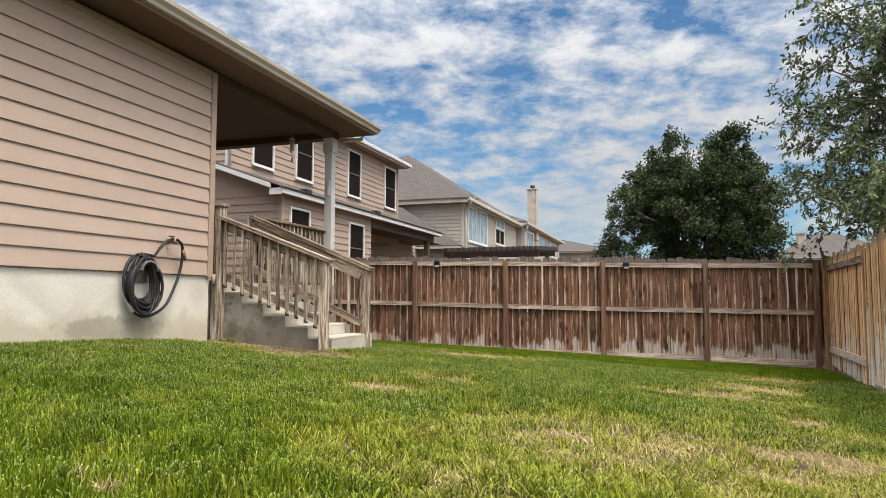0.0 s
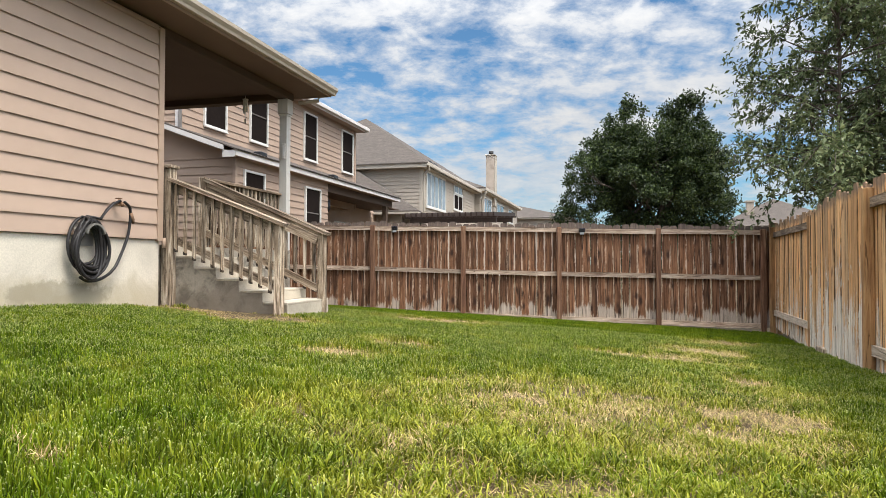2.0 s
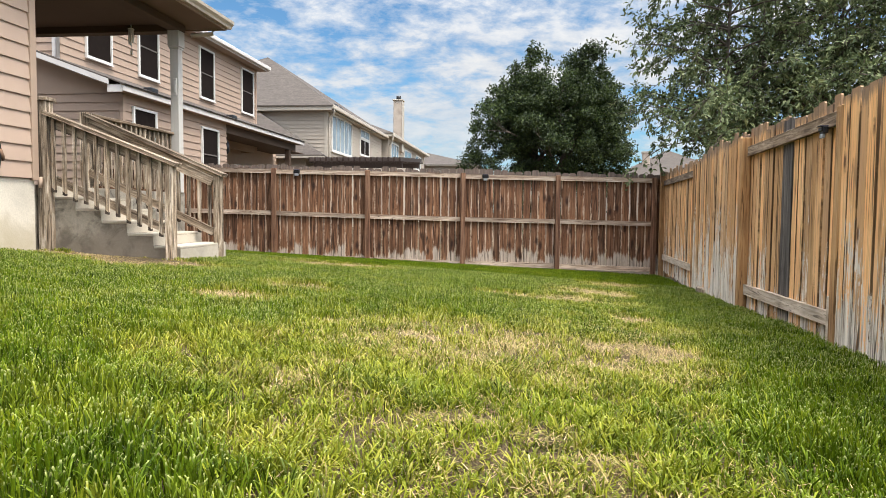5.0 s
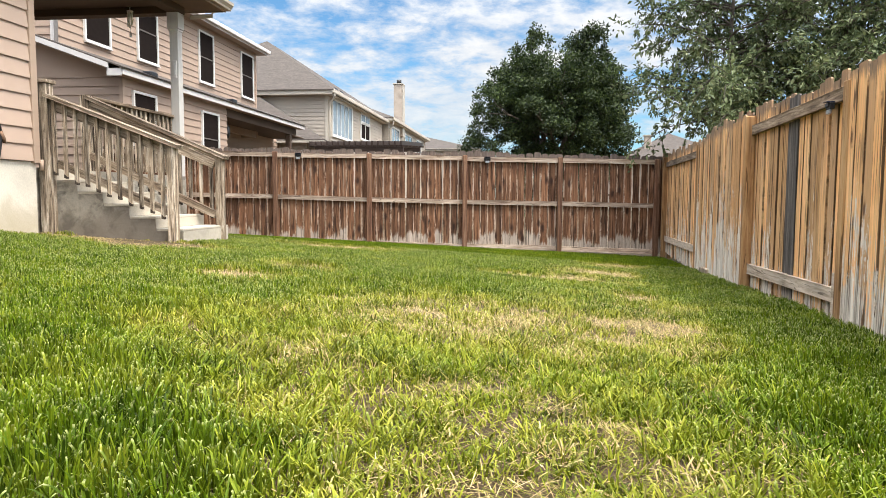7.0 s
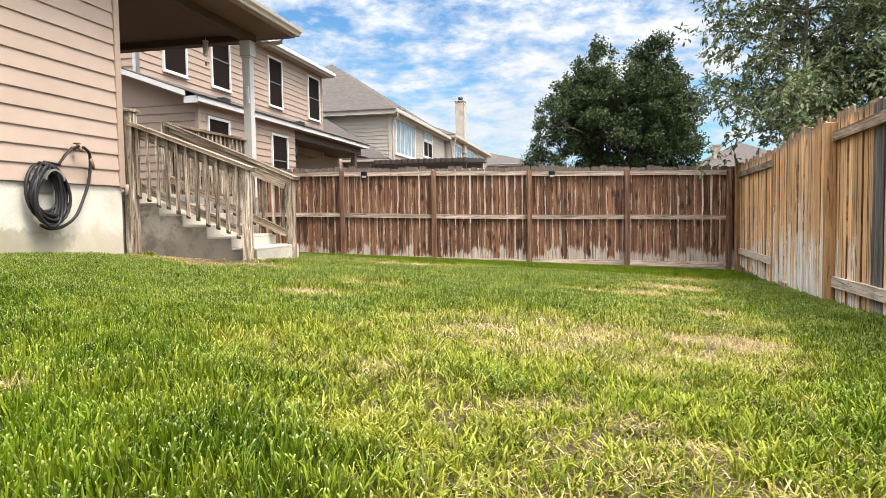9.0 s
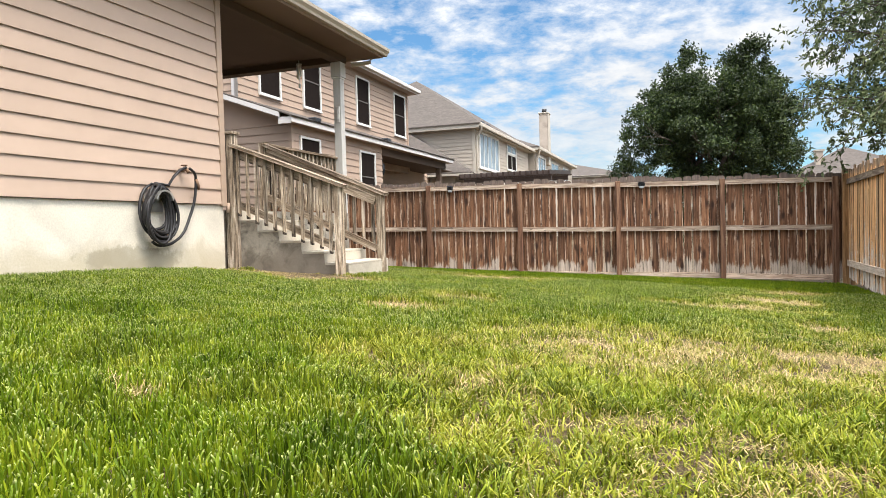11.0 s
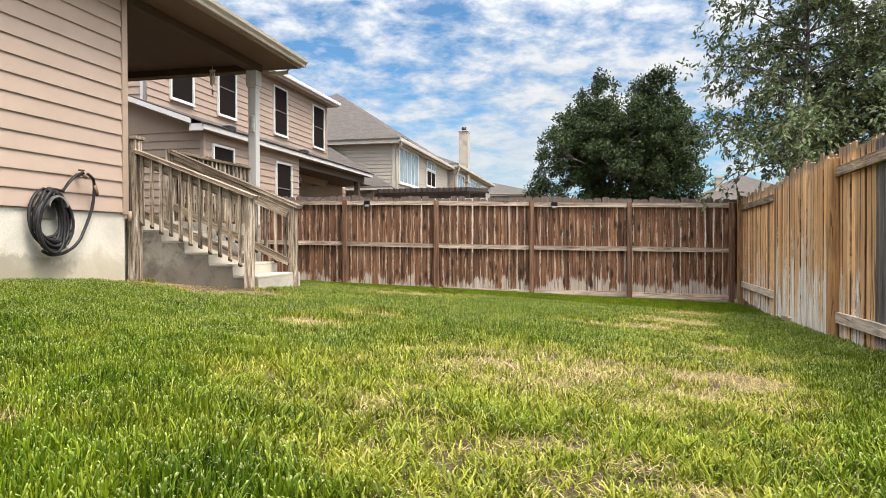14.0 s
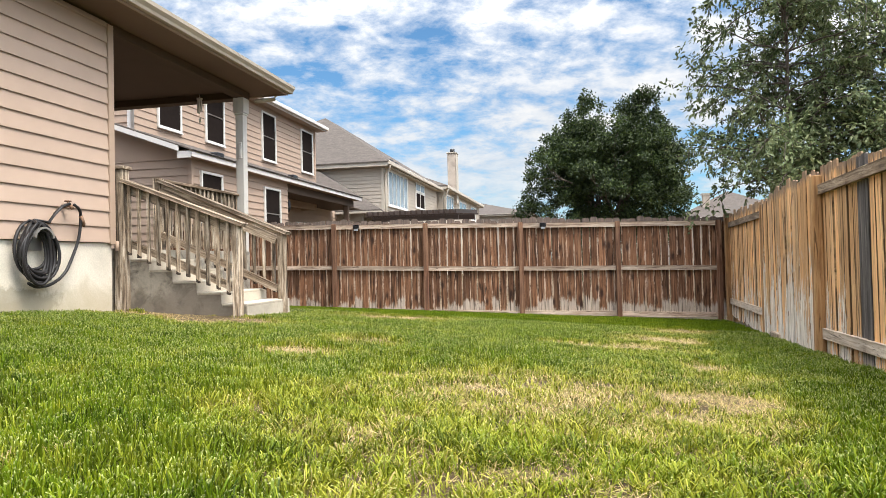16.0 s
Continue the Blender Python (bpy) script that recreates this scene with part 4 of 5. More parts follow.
def build_rear_fence():
    rng = random.Random(23)
    f = thing("cedar_fence", (2.3, 6.0, 0.2), "golden cedar shadow-box fence with greyed and peeling boards", "fence")
    tall = [picket_mesh("picket", 0.126 - 0.012 * (k % 3), 1.80 + 0.018 * k, 0.017, M_CEDAR, 0.0 if k % 2 else 0.012, 0.004 * (k - 2)) for k in range(5)]
    worn = [picket_mesh("picket", 0.118 + 0.009 * (k % 3), 1.79 + 0.02 * k, 0.017, M_CEDAR_PEELED, 0.0 if k % 2 else 0.012, 0.005 * (k - 2)) for k in range(5)]
    bare = [picket_mesh("picket", 0.115 + 0.012 * k, 1.80 + 0.02 * k, 0.017, M_CEDAR_BARE, 0.0 if k % 2 else 0.012, 0.004 * (k - 1)) for k in range(3)]
    grey = picket_mesh("picket", 0.128, 1.83, 0.017, M_CEDAR_GREY, 0.012)
    nx, ny = -1 / math.hypot(1, RB), RB / math.hypot(1, RB)     # towards the lawn

    def put(mesh, y, off, z, tilt=0.0):
        piece("picket", mesh, f, pose(RA + RB * y + nx * off, y + ny * off, z, 0, tilt, REAR_ANG + rng.uniform(-2.0, 2.0)))

    # bays from the far corner towards the camera: True where the boards stand on the lawn side
    bays = [(12.95, 9.60, False), (9.60, 7.04, True), (7.04, 4.58, False), (4.58, 2.3, True), (2.3, 0.0, False), (0.0, -2.4, True), (-2.4, -5.0, False)]
    for a, b, front in bays:
        y = a - 0.07
        while y > b + 0.02:
            z = rear_top(y, front) - 1.83 + rng.uniform(-0.02, 0.012)
            mesh = grey if (not front and 5.75 < y < 5.93) else rng.choice((worn if y > 4.6 else bare) if front else tall)
            half = 0.5 * (max(v.co.x for v in mesh.vertices) - min(v.co.x for v in mesh.vertices))
            put(mesh, y, (0.055 if front else -0.02) + rng.uniform(0.0, 0.012), z, rng.uniform(-0.5, 0.5))
            put(rng.choice(tall), y - 0.07, -0.025 if front else -0.075, z - 0.01)
            y -= 2 * half + rng.uniform(0.003, 0.014)
        for off, hh in ((-0.20, 0.088), (-1.565, 0.095)):
            za, zb = rear_top(a, True) + off, rear_top(b, True) + off + (0.08 if 4.6 < a < 7.1 else 0.03 if a > 9.6 else 0.0)
            o = 0.018
            ya, yb = a - 0.05, b + 0.01
            bm = beam(fresh(), (RA + RB * ya + nx * o, ya + ny * o, za), (RA + RB * yb + nx * o, yb + ny * o, zb + (0.03 if off < -1 else 0.0)), 0.036, hh, 0.004)
            # top rail: darker weathered wood, the shade on it partly in the colour
            part("fence_rail", bm, M_CEDAR_RAIL if off < -1 else M_RAILWOOD_Y, f)
        bm = fresh()
        yp = a - 0.0
        box(bm, -0.045, 0.045, -0.02, 0.07, ground_z(2.3, yp) - 0.1, rear_top(yp) - 0.06, 0.006)
        piece("fence_post", to_mesh("fence_post", bm, M_CEDAR_POST), f, pose(RA + RB * yp + nx * 0.02, yp + ny * 0.02, 0, 0, 0, REAR_ANG))
    # corner posts
    for x, y, z in ((2.70, 13.13, 1.93), (2.80, 13.02, 1.86)):
        bm = box(fresh(), -0.045, 0.045, -0.045, 0.045, -0.2, z, 0.006)
        piece("fence_post", to_mesh("fence_post", bm, M_CEDAR if x < 2.75 else M_CEDAR_POST), f, pose(x, y, 0, 0, 0, REAR_ANG))
    light_unit("solar_light", pose(RA + RB * 4.93 + nx * 0.04, 4.93, 1.715, 0, 0, REAR_ANG + 180) @ Matrix.Scale(0.7, 4), "small black solar light under the cedar fence rail")
    # a short stub nailed over the lower rail end
    part("stub_board", box(fresh(), RA + RB * 4.68 - 0.066, RA + RB * 4.68 - 0.046, 4.63, 4.73, ground_z(2.1, 4.7) - 0.02, 0.60, 0.004), M_CEDAR_RAIL, f, "short bleached stub board")
    for y in (8.75,):
        b = thing("timber_offcut", (2.40, y, 0.2), "short weathered timber block at the foot of the fence", "timber block")
        xb = RA + RB * y - 0.085
        part("block", box(fresh(), xb - 0.045, xb + 0.03, y - 0.16, y + 0.16, ground_z(xb, y) - 0.02, ground_z(xb, y) + 0.10, 0.01), M_STAIRWOOD, b)


build_rear_fence()

# ---- neighbouring houses ----
def lap_wall(p, q, z0, z1, normal, lap=0.18, thick=0.15):
    """A wall from p to q (plan points) with lapped boards on the side of the normal."""
    bm = fresh()
    p, q, n = Vector((*p, 0)), Vector((*q, 0)), Vector((*normal, 0))
    z = z0
    prof = [(-thick, z0)]
    prof.append((0.0, z0))
    while z < z1 - 1e-4:
        e = min(z + lap, z1)
        prof += [(0.022, z), (0.0, e - 0.0005)] if e < z1 - 1e-4 else [(0.022, z), (0.0, z1)]
        z = e
    prof.append((-thick, z1))
    prof = [prof[0]] + prof[2:]
    a = [bm.verts.new(p + n * d + Vector((0, 0, zz))) for d, zz in prof]
    b = [bm.verts.new(q + n * d + Vector((0, 0, zz))) for d, zz in prof]
    k = len(prof)
    for i in range(k):
        bm.faces.new((a[i], a[(i + 1) % k], b[(i + 1) % k], b[i]))
    bm.faces.new(a[::-1])
    bm.faces.new(b)
    bmesh.ops.recalc_face_normals(bm, faces=bm.faces[:])
    return bm


def window_x(parent, x, y0, y1, z0, z1, pane_mat, trim=0.052, bars=1, mull=0, label="white-framed window with a dark screen"):
    """A window in a wall that faces +x."""
    bm = fresh()
    d0, d1 = x + 0.0, x + 0.055
    box(bm, d0, d1, y0 - trim, y0, z0 - trim, z1 + trim)
    box(bm, d0, d1, y1, y1 + trim, z0 - trim, z1 + trim)
    box(bm, d0, d1, y0, y1, z1, z1 + trim)
    box(bm, d0, d1, y0, y1, z0 - trim, z0)
    w = part("window", bm, M_WHITE, parent, label)
    part("pane", box(fresh(), x - 0.02, x + 0.022, y0 + 0.001, y1 - 0.001, z0 + 0.001, z1 - 0.001), pane_mat, w)
    for k in range(bars):
        z = z0 + (z1 - z0) * (k + 1) / (bars + 1)
        part("sash_bar", box(fresh(), x + 0.023, x + 0.04, y0, y1, z - 0.016, z + 0.016), M_SASH, w)
    for k in range(mull):
        y = y0 + (y1 - y0) * (k + 1) / (mull + 1)
        part("mullion", box(fresh(), x + 0.023, x + 0.045, y - 0.03, y + 0.03, z0, z1), M_WHITE, w)
    part("sill", box(fresh(), x + 0.02, x + 0.085, y0 - trim, y1 + trim, z0 - trim - 0.03, z0 - trim - 0.001), M_WHITE, w)
    return w


def hip_roof(x0, x1, y0, y1, z, rise, thick=0.12):
    """x1 is the eave that faces the yards."""
    bm = fresh()
    run = min(x1 - x0, y1 - y0) / 2
    if (x1 - x0) <= (y1 - y0):
        r0, r1 = ((x0 + x1) / 2, y0 + run, z + rise), ((x0 + x1) / 2, y1 - run, z + rise)
    else:
        r0, r1 = (x0 + run, (y0 + y1) / 2, z + rise), (x1 - run, (y0 + y1) / 2, z + rise)
    c = [(x0, y0, z), (x1, y0, z), (x1, y1, z), (x0, y1, z)]
    if (x1 - x0) <= (y1 - y0):
        faces = [(c[0], c[1], r0), (c[1], c[2], r1, r0), (c[2], c[3], r1), (c[3], c[0], r0, r1)]
    else:
        faces = [(c[0], c[1], r1, r0), (c[1], c[2], r1), (c[2], c[3], r0, r1), (c[3], c[0], r0)]
    for f in faces:
        prism(bm, f, (0, 0, -thick * 0.5))
    return bm


def build_neighbour():
    h = thing("neighbour_house", (-10, 17, 0.2), "two-storey tan lap-sided house with dark window screens and pale fascia", "house", "neighbouring houses")
    U, LX = -10.05, -8.45

    def far(y):
        return -0.03 + (y + 0.03) * 1.135

    def high(z):
        return 1.188 + (z - 1.188) * 1.135

    Y0, Y1, ZE = far(12.05), far(21.72), high(5.80)
    # upper storey
    part("upper_wall", lap_wall((U, Y0), (U, Y1), 3.3, ZE + 0.06, (1, 0)), M_NSIDING, h)
    part("upper_wall", lap_wall((-17.0, Y0), (U - 0.002, Y0), 3.3, ZE + 0.06, (0, -1)), M_NSIDING, h)
    part("upper_wall", lap_wall((U - 0.002, Y1), (-17.0, Y1), 3.3, ZE + 0.06, (0, 1)), M_NSIDING, h)
    for y in (Y0, Y1):
        part("corner_board", box(fresh(), U - 0.06, U + 0.035, y - 0.045, y + 0.045, 3.3, ZE + 0.04, 0.004), M_NTRIM if y < 15 else M_NSIDING, h)
    # upper windows: two sashes each
    for y0, y1 in ((12.94, 13.73), (14.83, 15.62), (17.79, 18.59), (20.55, 21.42)):
        window_x(h, U + 0.012, far(y0), far(y1), high(4.28), high(5.60), M_SCREEN)
    # upper eave
    part("soffit", box(fresh(), U - 0.05, U + 0.36, Y0 - 0.35, Y1 + 0.33, ZE, ZE + 0.03), M_FASCIA, h)
    part("fascia", box(fresh(), U + 0.36, U + 0.39, Y0 - 0.35, Y1 + 0.33, ZE - 0.02, ZE + 0.17), M_NTRIM, h, "pale fascia board")
    part("gutter", box(fresh(), U + 0.392, U + 0.49, Y0 - 0.35, Y1 + 0.36, ZE + 0.03, ZE + 0.16, 0.015), M_NTRIM, h)
    part("roof", hip_roof(-18.0, U + 0.42, Y0 - 0.4, Y1 + 0.4, ZE + 0.18, 1.5), M_ROOF2, h, "taupe shingle hip roof")
    part("downpipe", tube(fresh(), [(U + 0.42, Y0 + 0.1, ZE + 0.04), (U + 0.42, Y0, ZE - 0.2), (U + 0.09, Y0 - 0.06, ZE - 0.4), (U + 0.09, Y0 - 0.06, 4.2)], 0.04, 8), M_NTRIM, h)
    # lower storey
    part("lower_wall", lap_wall((LX, 13.57), (LX, 18.60), 0.0, 3.62, (1, 0)), M_NSIDING, h)
    part("lower_wall", lap_wall((-17.0, 13.57), (LX - 0.002, 13.57), 0.0, 3.62, (0, -1)), M_NSIDING, h)
    gable = prism(fresh(), [(LX - 0.01, 13.57, 3.622), (-17.0, 13.57, 3.622), (-17.0, 13.57, 5.15), (-12.5, 13.57, 5.15), (-8.5, 13.57, 3.70)], (0, 0.12, 0))
    part("gable_wall", gable, M_NSIDING, h)
    part("corner_board", box(fresh(), LX - 0.06, LX + 0.03, 13.535, 13.63, 0.0, 3.6, 0.004), M_NSIDING, h)
    window_x(h, LX + 0.012, 13.93, 14.78, 2.05, 3.33, M_SCREEN)
    window_x(h, LX + 0.012, 17.08, 17.98, 1.95, 3.30, M_SCREEN)
    # lower eave: fascia and the rake at its near end
    fx, z = -8.2, 3.66
    part("soffit", box(fresh(), LX - 0.02, fx - 0.03, 13.22, 24.8, z - 0.055, z - 0.03), M_FASCIA, h)
    part("fascia", box(fresh(), fx - 0.03, fx, 13.2, 24.82, z - 0.06, z + 0.05), M_NTRIM, h, "pale fascia board")
    part("drip_edge", box(fresh(), fx - 0.05, fx + 0.03, 13.18, 24.85, z + 0.062, z + 0.085), M_NTRIM, h)
    part("eave_return", box(fresh(), -8.55, fx - 0.031, 13.19, 13.23, z - 0.09, z + 0.06), M_NTRIM, h)
    zt = z + 0.087
    rk = prism(fresh(), [(-8.5, 13.19, z + 0.062), (-8.5, 13.19, z + 0.172), (-12.5, 13.19, z + 0.165 + 1.44), (-12.5, 13.19, z + 0.055 + 1.44)], (0, -0.035, 0))
    rs = prism(fresh(), [(-8.5, 13.192, z + 0.03), (-12.5, 13.192, z + 1.48), (-12.5, 13.565, z + 1.48), (-8.5, 13.565, z + 0.03)], (0, 0, 0.02))
    part("rake_soffit", rs, M_NSIDING, h)
    part("rake_board", rk, M_NTRIM, h, "pale rake board")
    bm = fresh()
    prism(bm, [(fx + 0.03, 13.16, zt), (fx + 0.03, 24.85, zt), (-12.5, 20.8, zt + 1.55), (-12.5, 13.16, zt + 1.55)], (0, 0, -0.03))
    prism(bm, [(fx + 0.03, 24.85, zt), (-16.7, 24.85, zt), (-12.5, 20.8, zt + 1.55)], (0, 0, -0.03))
    part("lower_roof", bm, M_ROOF2, h, "taupe shingle lower roof")
    # covered patio at the far end
    part("patio_wall", lap_wall((-10.6, 18.6), (-10.6, 30.0), 0.0, 3.55, (1, 0)), M_NSIDING, h)
    part("patio_wall", lap_wall((LX, 18.60), (-10.6, 18.60), 0.0, 3.55, (0, 1)), M_NSIDING, h)
    part("patio_ceiling", box(fresh(), -10.6, LX - 0.025, 18.62, 24.5, z - 0.13, z - 0.10), M_CEILING, h)
    part("patio_ceiling", box(fresh(), -10.6, -9.25, 24.502, 27.8, z - 0.13, z - 0.10), M_CEILING, h)
    part("patio_beam", box(fresh(), LX - 0.2, LX, 18.62, 24.55, z - 0.30, z - 0.058), M_CEILING, h)
    for y in (24.0,):
        part("patio_post", box(fresh(), LX - 0.19, LX - 0.01, y - 0.09, y + 0.09, 0.0, z - 0.30, 0.01), M_CEILING, h)
    part("hanging_lantern", tube(fresh(), [(LX - 0.3, 19.3, z - 0.13), (LX - 0.3, 19.3, 3.2), (LX - 0.3, 19.3, 3.16), (LX - 0.3, 19.3, 2.9), (LX - 0.3, 19.3, 2.8)], [0.008, 0.012, 0.07, 0.075, 0.02], 8), M_BLACK, h, "black hanging lantern")
    window_x(h, -10.58, 24.0, 25.2, 0.4, 2.75, M_SCREEN, 0.09, 0, 0, "white-framed dark patio door")
    for y in (14.6, 18.9):
        v = part("roof_vent", box(fresh(), fx - 0.32, fx - 0.1, y - 0.15, y + 0.15, zt + 0.04, zt + 0.15, 0.02), M_BLACK, h)


build_neighbour()


def build_house_two():
    h = thing("beige_house", (-13, 36, 0.2), "two-storey beige lap-sided house with a taupe hip roof", "house", "neighbouring houses")
    X = -9.15
    z1 = 5.84
    part("side_wall", lap_wall((-20.0, 31.0), (X - 0.002, 31.0), 0.0, z1, (0, -1)), M_SIDING2, h)
    part("rear_wall", lap_wall((X, 31.0), (X, 43.2), 0.0, z1, (1, 0)), M_SIDING2, h)
    part("far_wall", lap_wall((X - 0.002, 43.2), (-20.0, 43.2), 0.0, z1, (0, 1)), M_SIDING2, h)
    part("corner_board", box(fresh(), X - 0.12, X + 0.04, 30.96, 31.12, 0.0, z1 - 0.02, 0.004), M_TRIM2, h)
    part("soffit", box(fresh(), X - 0.05, X + 0.33, 30.65, 43.4, z1 - 0.01, z1 + 0.02), M_TRIM2, h)
    part("soffit", box(fresh(), -20.2, X - 0.052, 30.65, 30.98, z1 - 0.01, z1 + 0.02), M_TRIM2, h)
    part("fascia", box(fresh(), -20.2, X + 0.36, 30.60, 30.63, z1 - 0.02, z1 + 0.20), M_TRIM2, h, "pale beige fascia")
    part("gutter", box(fresh(), X + 0.34, X + 0.47, 30.56, 43.4, z1 + 0.03, z1 + 0.21, 0.02), M_TRIM2, h, "pale beige gutter")
    bm = fresh()
    zr = z1 + 0.215
    e0, e1, e2 = (-20.4, 30.55, zr), (X + 0.42, 30.55, zr), (X + 0.42, 43.5, zr)
    r0, r1 = (-14.0, 36.0, 9.55), (-14.0, 38.0, 9.55)
    for f in ((e0, e1, r0), (e1, e2, r1, r0), (e2, (-20.4, 43.5, zr), r1), ((-20.4, 43.5, zr), e0, r0, r1)):
        prism(bm, f, (0, 0, -0.05))
    part("roof", bm, M_ROOF2, h, "taupe shingle hip roof")
    part("downpipe", tube(fresh(), [(X + 0.40, 30.75, z1 + 0.04), (X + 0.38, 30.85, z1 - 0.12), (X + 0.10, 31.05, z1 - 0.35), (X + 0.09, 31.06, z1 - 0.7), (X + 0.09, 31.06, 0.5)], 0.06, 8), M_TRIM2, h)
    window_x(h, X + 0.012, 31.75, 35.35, 4.10, 5.72, M_SKY_PANE, 0.11, 0, 4, "wide white window, sky reflection in its pane colour")
    window_x(h, X + 0.012, 37.4, 39.5, 4.40, 5.20, M_SCREEN, 0.09, 0, 1, "small white window with a dark screen")
    window_x(h, X + 0.012, 37.4, 39.5, 5.36, 5.75, M_SKY_PANE, 0.07, 0, 1, "white transom window, sky reflection in its pane colour")
    a, top, wall = (-8.45, 28.2, 3.55), (-12.3, 30.6, 5.72), (-8.95, 30.95, 3.55)
    lean = prism(fresh(), [(-18.0, 28.2, 3.55), a, top, (-18.0, 30.6, 5.72)], (0, 0, -0.06))
    prism(lean, [a, wall, top], (0, 0, -0.06))
    part("lower_roof", lean, M_ROOF2, h, "taupe shingle lower roof")
    part("lower_fascia", box(fresh(), -18.0, -8.47, 28.16, 28.199, 3.40, 3.49), M_TRIM2, h, "pale beige fascia board")
    part("lower_fascia", beam(fresh(), (-8.46, 28.21, 3.41), (-8.93, 30.95, 3.41), 0.04, 0.12), M_TRIM2, h)
    part("lower_wall", lap_wall((-14.3, 28.5), (-9.4, 28.5), 0.0, 3.56, (0, -1)), M_SIDING2, h)
    for y in (33.0, 34.0):
        part("roof_vent", box(fresh(), X - 0.6, X - 0.1, y - 0.25, y + 0.25, zr + 0.2, zr + 0.42, 0.03), M_BLACK, h)


build_house_two()


def build_house_three():
    h = thing("beige_house", (-12, 48, 0.2), "beige lap-sided house with a tall cream chimney, beyond the second house", "house", "neighbouring houses")
    X, z1 = -8.8, 6.05
    part("side_wall", lap_wall((-18.0, 43.6), (X - 0.002, 43.6), 0.0, z1, (0, -1)), M_SIDING2, h)
    part("rear_wall", lap_wall((X, 43.6), (X, 60.0), 0.0, z1, (1, 0)), M_SIDING2, h)
    part("gutter", box(fresh(), X + 0.3, X + 0.45, 43.3, 60.3, z1 + 0.0, z1 + 0.2, 0.02), M_TRIM2, h)
    part("fascia", box(fresh(), -18, X + 0.32, 43.27, 43.31, z1 - 0.02, z1 + 0.2), M_TRIM2, h)
    part("soffit", box(fresh(), X - 0.05, X + 0.31, 43.33, 60.2, z1 - 0.03, z1 - 0.005), M_TRIM2, h)
    part("roof", hip_roof(-19.0, X + 0.4, 43.25, 60.4, z1 + 0.21, 2.2), M_ROOF2, h, "taupe shingle hip roof")
    part("downpipe", tube(fresh(), [(X + 0.38, 43.5, z1), (X + 0.3, 43.6, z1 - 0.3), (X + 0.1, 43.66, z1 - 0.6), (X + 0.1, 43.66, 0.5)], 0.06, 8), M_TRIM2, h)
    window_x(h, X + 0.012, 44.6, 47.2, 4.7, 5.7, M_GLASS, 0.1, 0, 2, "white window with grey glass")
    window_x(h, X + 0.012, 49.6, 52.6, 4.7, 5.7, M_GLASS, 0.1, 0, 1, "white window with grey glass")
    window_x(h, X + 0.012, 55.0, 57.4, 4.7, 5.7, M_GLASS, 0.1, 0, 1, "white window with grey glass")
    c = part("chimney", box(fresh(), -9.22, -8.6, 47.6, 48.4, 5.4, 9.05, 0.02), M_BRICK, h, "cream clad chimney")
    part("chimney_cap", box(fresh(), -9.28, -8.54, 47.54, 48.46, 9.051, 9.13, 0.01), M_TRIM2, c)
    part("flue", tube(fresh(), [(-8.91, 48.0, 9.13), (-8.91, 48.0, 9.42)], 0.17, 12), M_BLACK, c)
    part("chimney_edge", box(fresh(), -8.598, -8.57, 47.58, 48.42, 5.4, 9.04), M_TRIM2, c)


build_house_three()


def build_far_house(x, y, z, w, d, rise, label, flue=None):
    h = thing("far_house", (x, y, 0.0), label, "house", "far houses")
    part("wall", lap_wall((x - w / 2, y - d / 2), (x + w / 2, y - d / 2), 0.0, z, (0, -1), 0.3), M_SIDING2, h)
    part("wall", lap_wall((x + w / 2, y - d / 2 + 0.01), (x + w / 2, y + d / 2), 0.0, z, (1, 0), 0.3), M_SIDING2, h)
    part("wall", lap_wall((x - w / 2 , y + d / 2), (x - w / 2 , y - d / 2 + 0.01), 0.0, z, (-1, 0), 0.3), M_SIDING2, h)
    part("fascia", box(fresh(), x - w / 2 - 0.4, x + w / 2 + 0.4, y - d / 2 - 0.42, y - d / 2 - 0.36, z - 0.05, z + 0.15), M_TRIM2, h)
    part("roof", hip_roof(x - w / 2 - 0.45, x + w / 2 + 0.45, y - d / 2 - 0.45, y + d / 2 + 0.45, z + 0.1, rise), M_ROOF2, h, "taupe shingle hip roof")
    if flue:
        fx, fy, fz, fw = flue
        c = part("chimney", box(fresh(), fx - fw, fx + fw, fy - fw, fy + fw, z, fz, 0.02), M_BRICK, h, "pale chimney")
        part("chimney_cap", box(fresh(), fx - fw - 0.08, fx + fw + 0.08, fy - fw - 0.08, fy + fw + 0.08, fz + 0.001, fz + 0.12), M_TRIM2, c)


build_far_house(-11.0, 72.0, 5.6, 13.0, 14.0, 1.9, "beige house with a taupe hip roof far along the row")
build_far_house(12.6, 62.0, 4.1, 9.0, 11.0, 2.5, "far beige house with a taupe hip roof behind the trees", (10.3, 58.2, 6.2, 0.27))


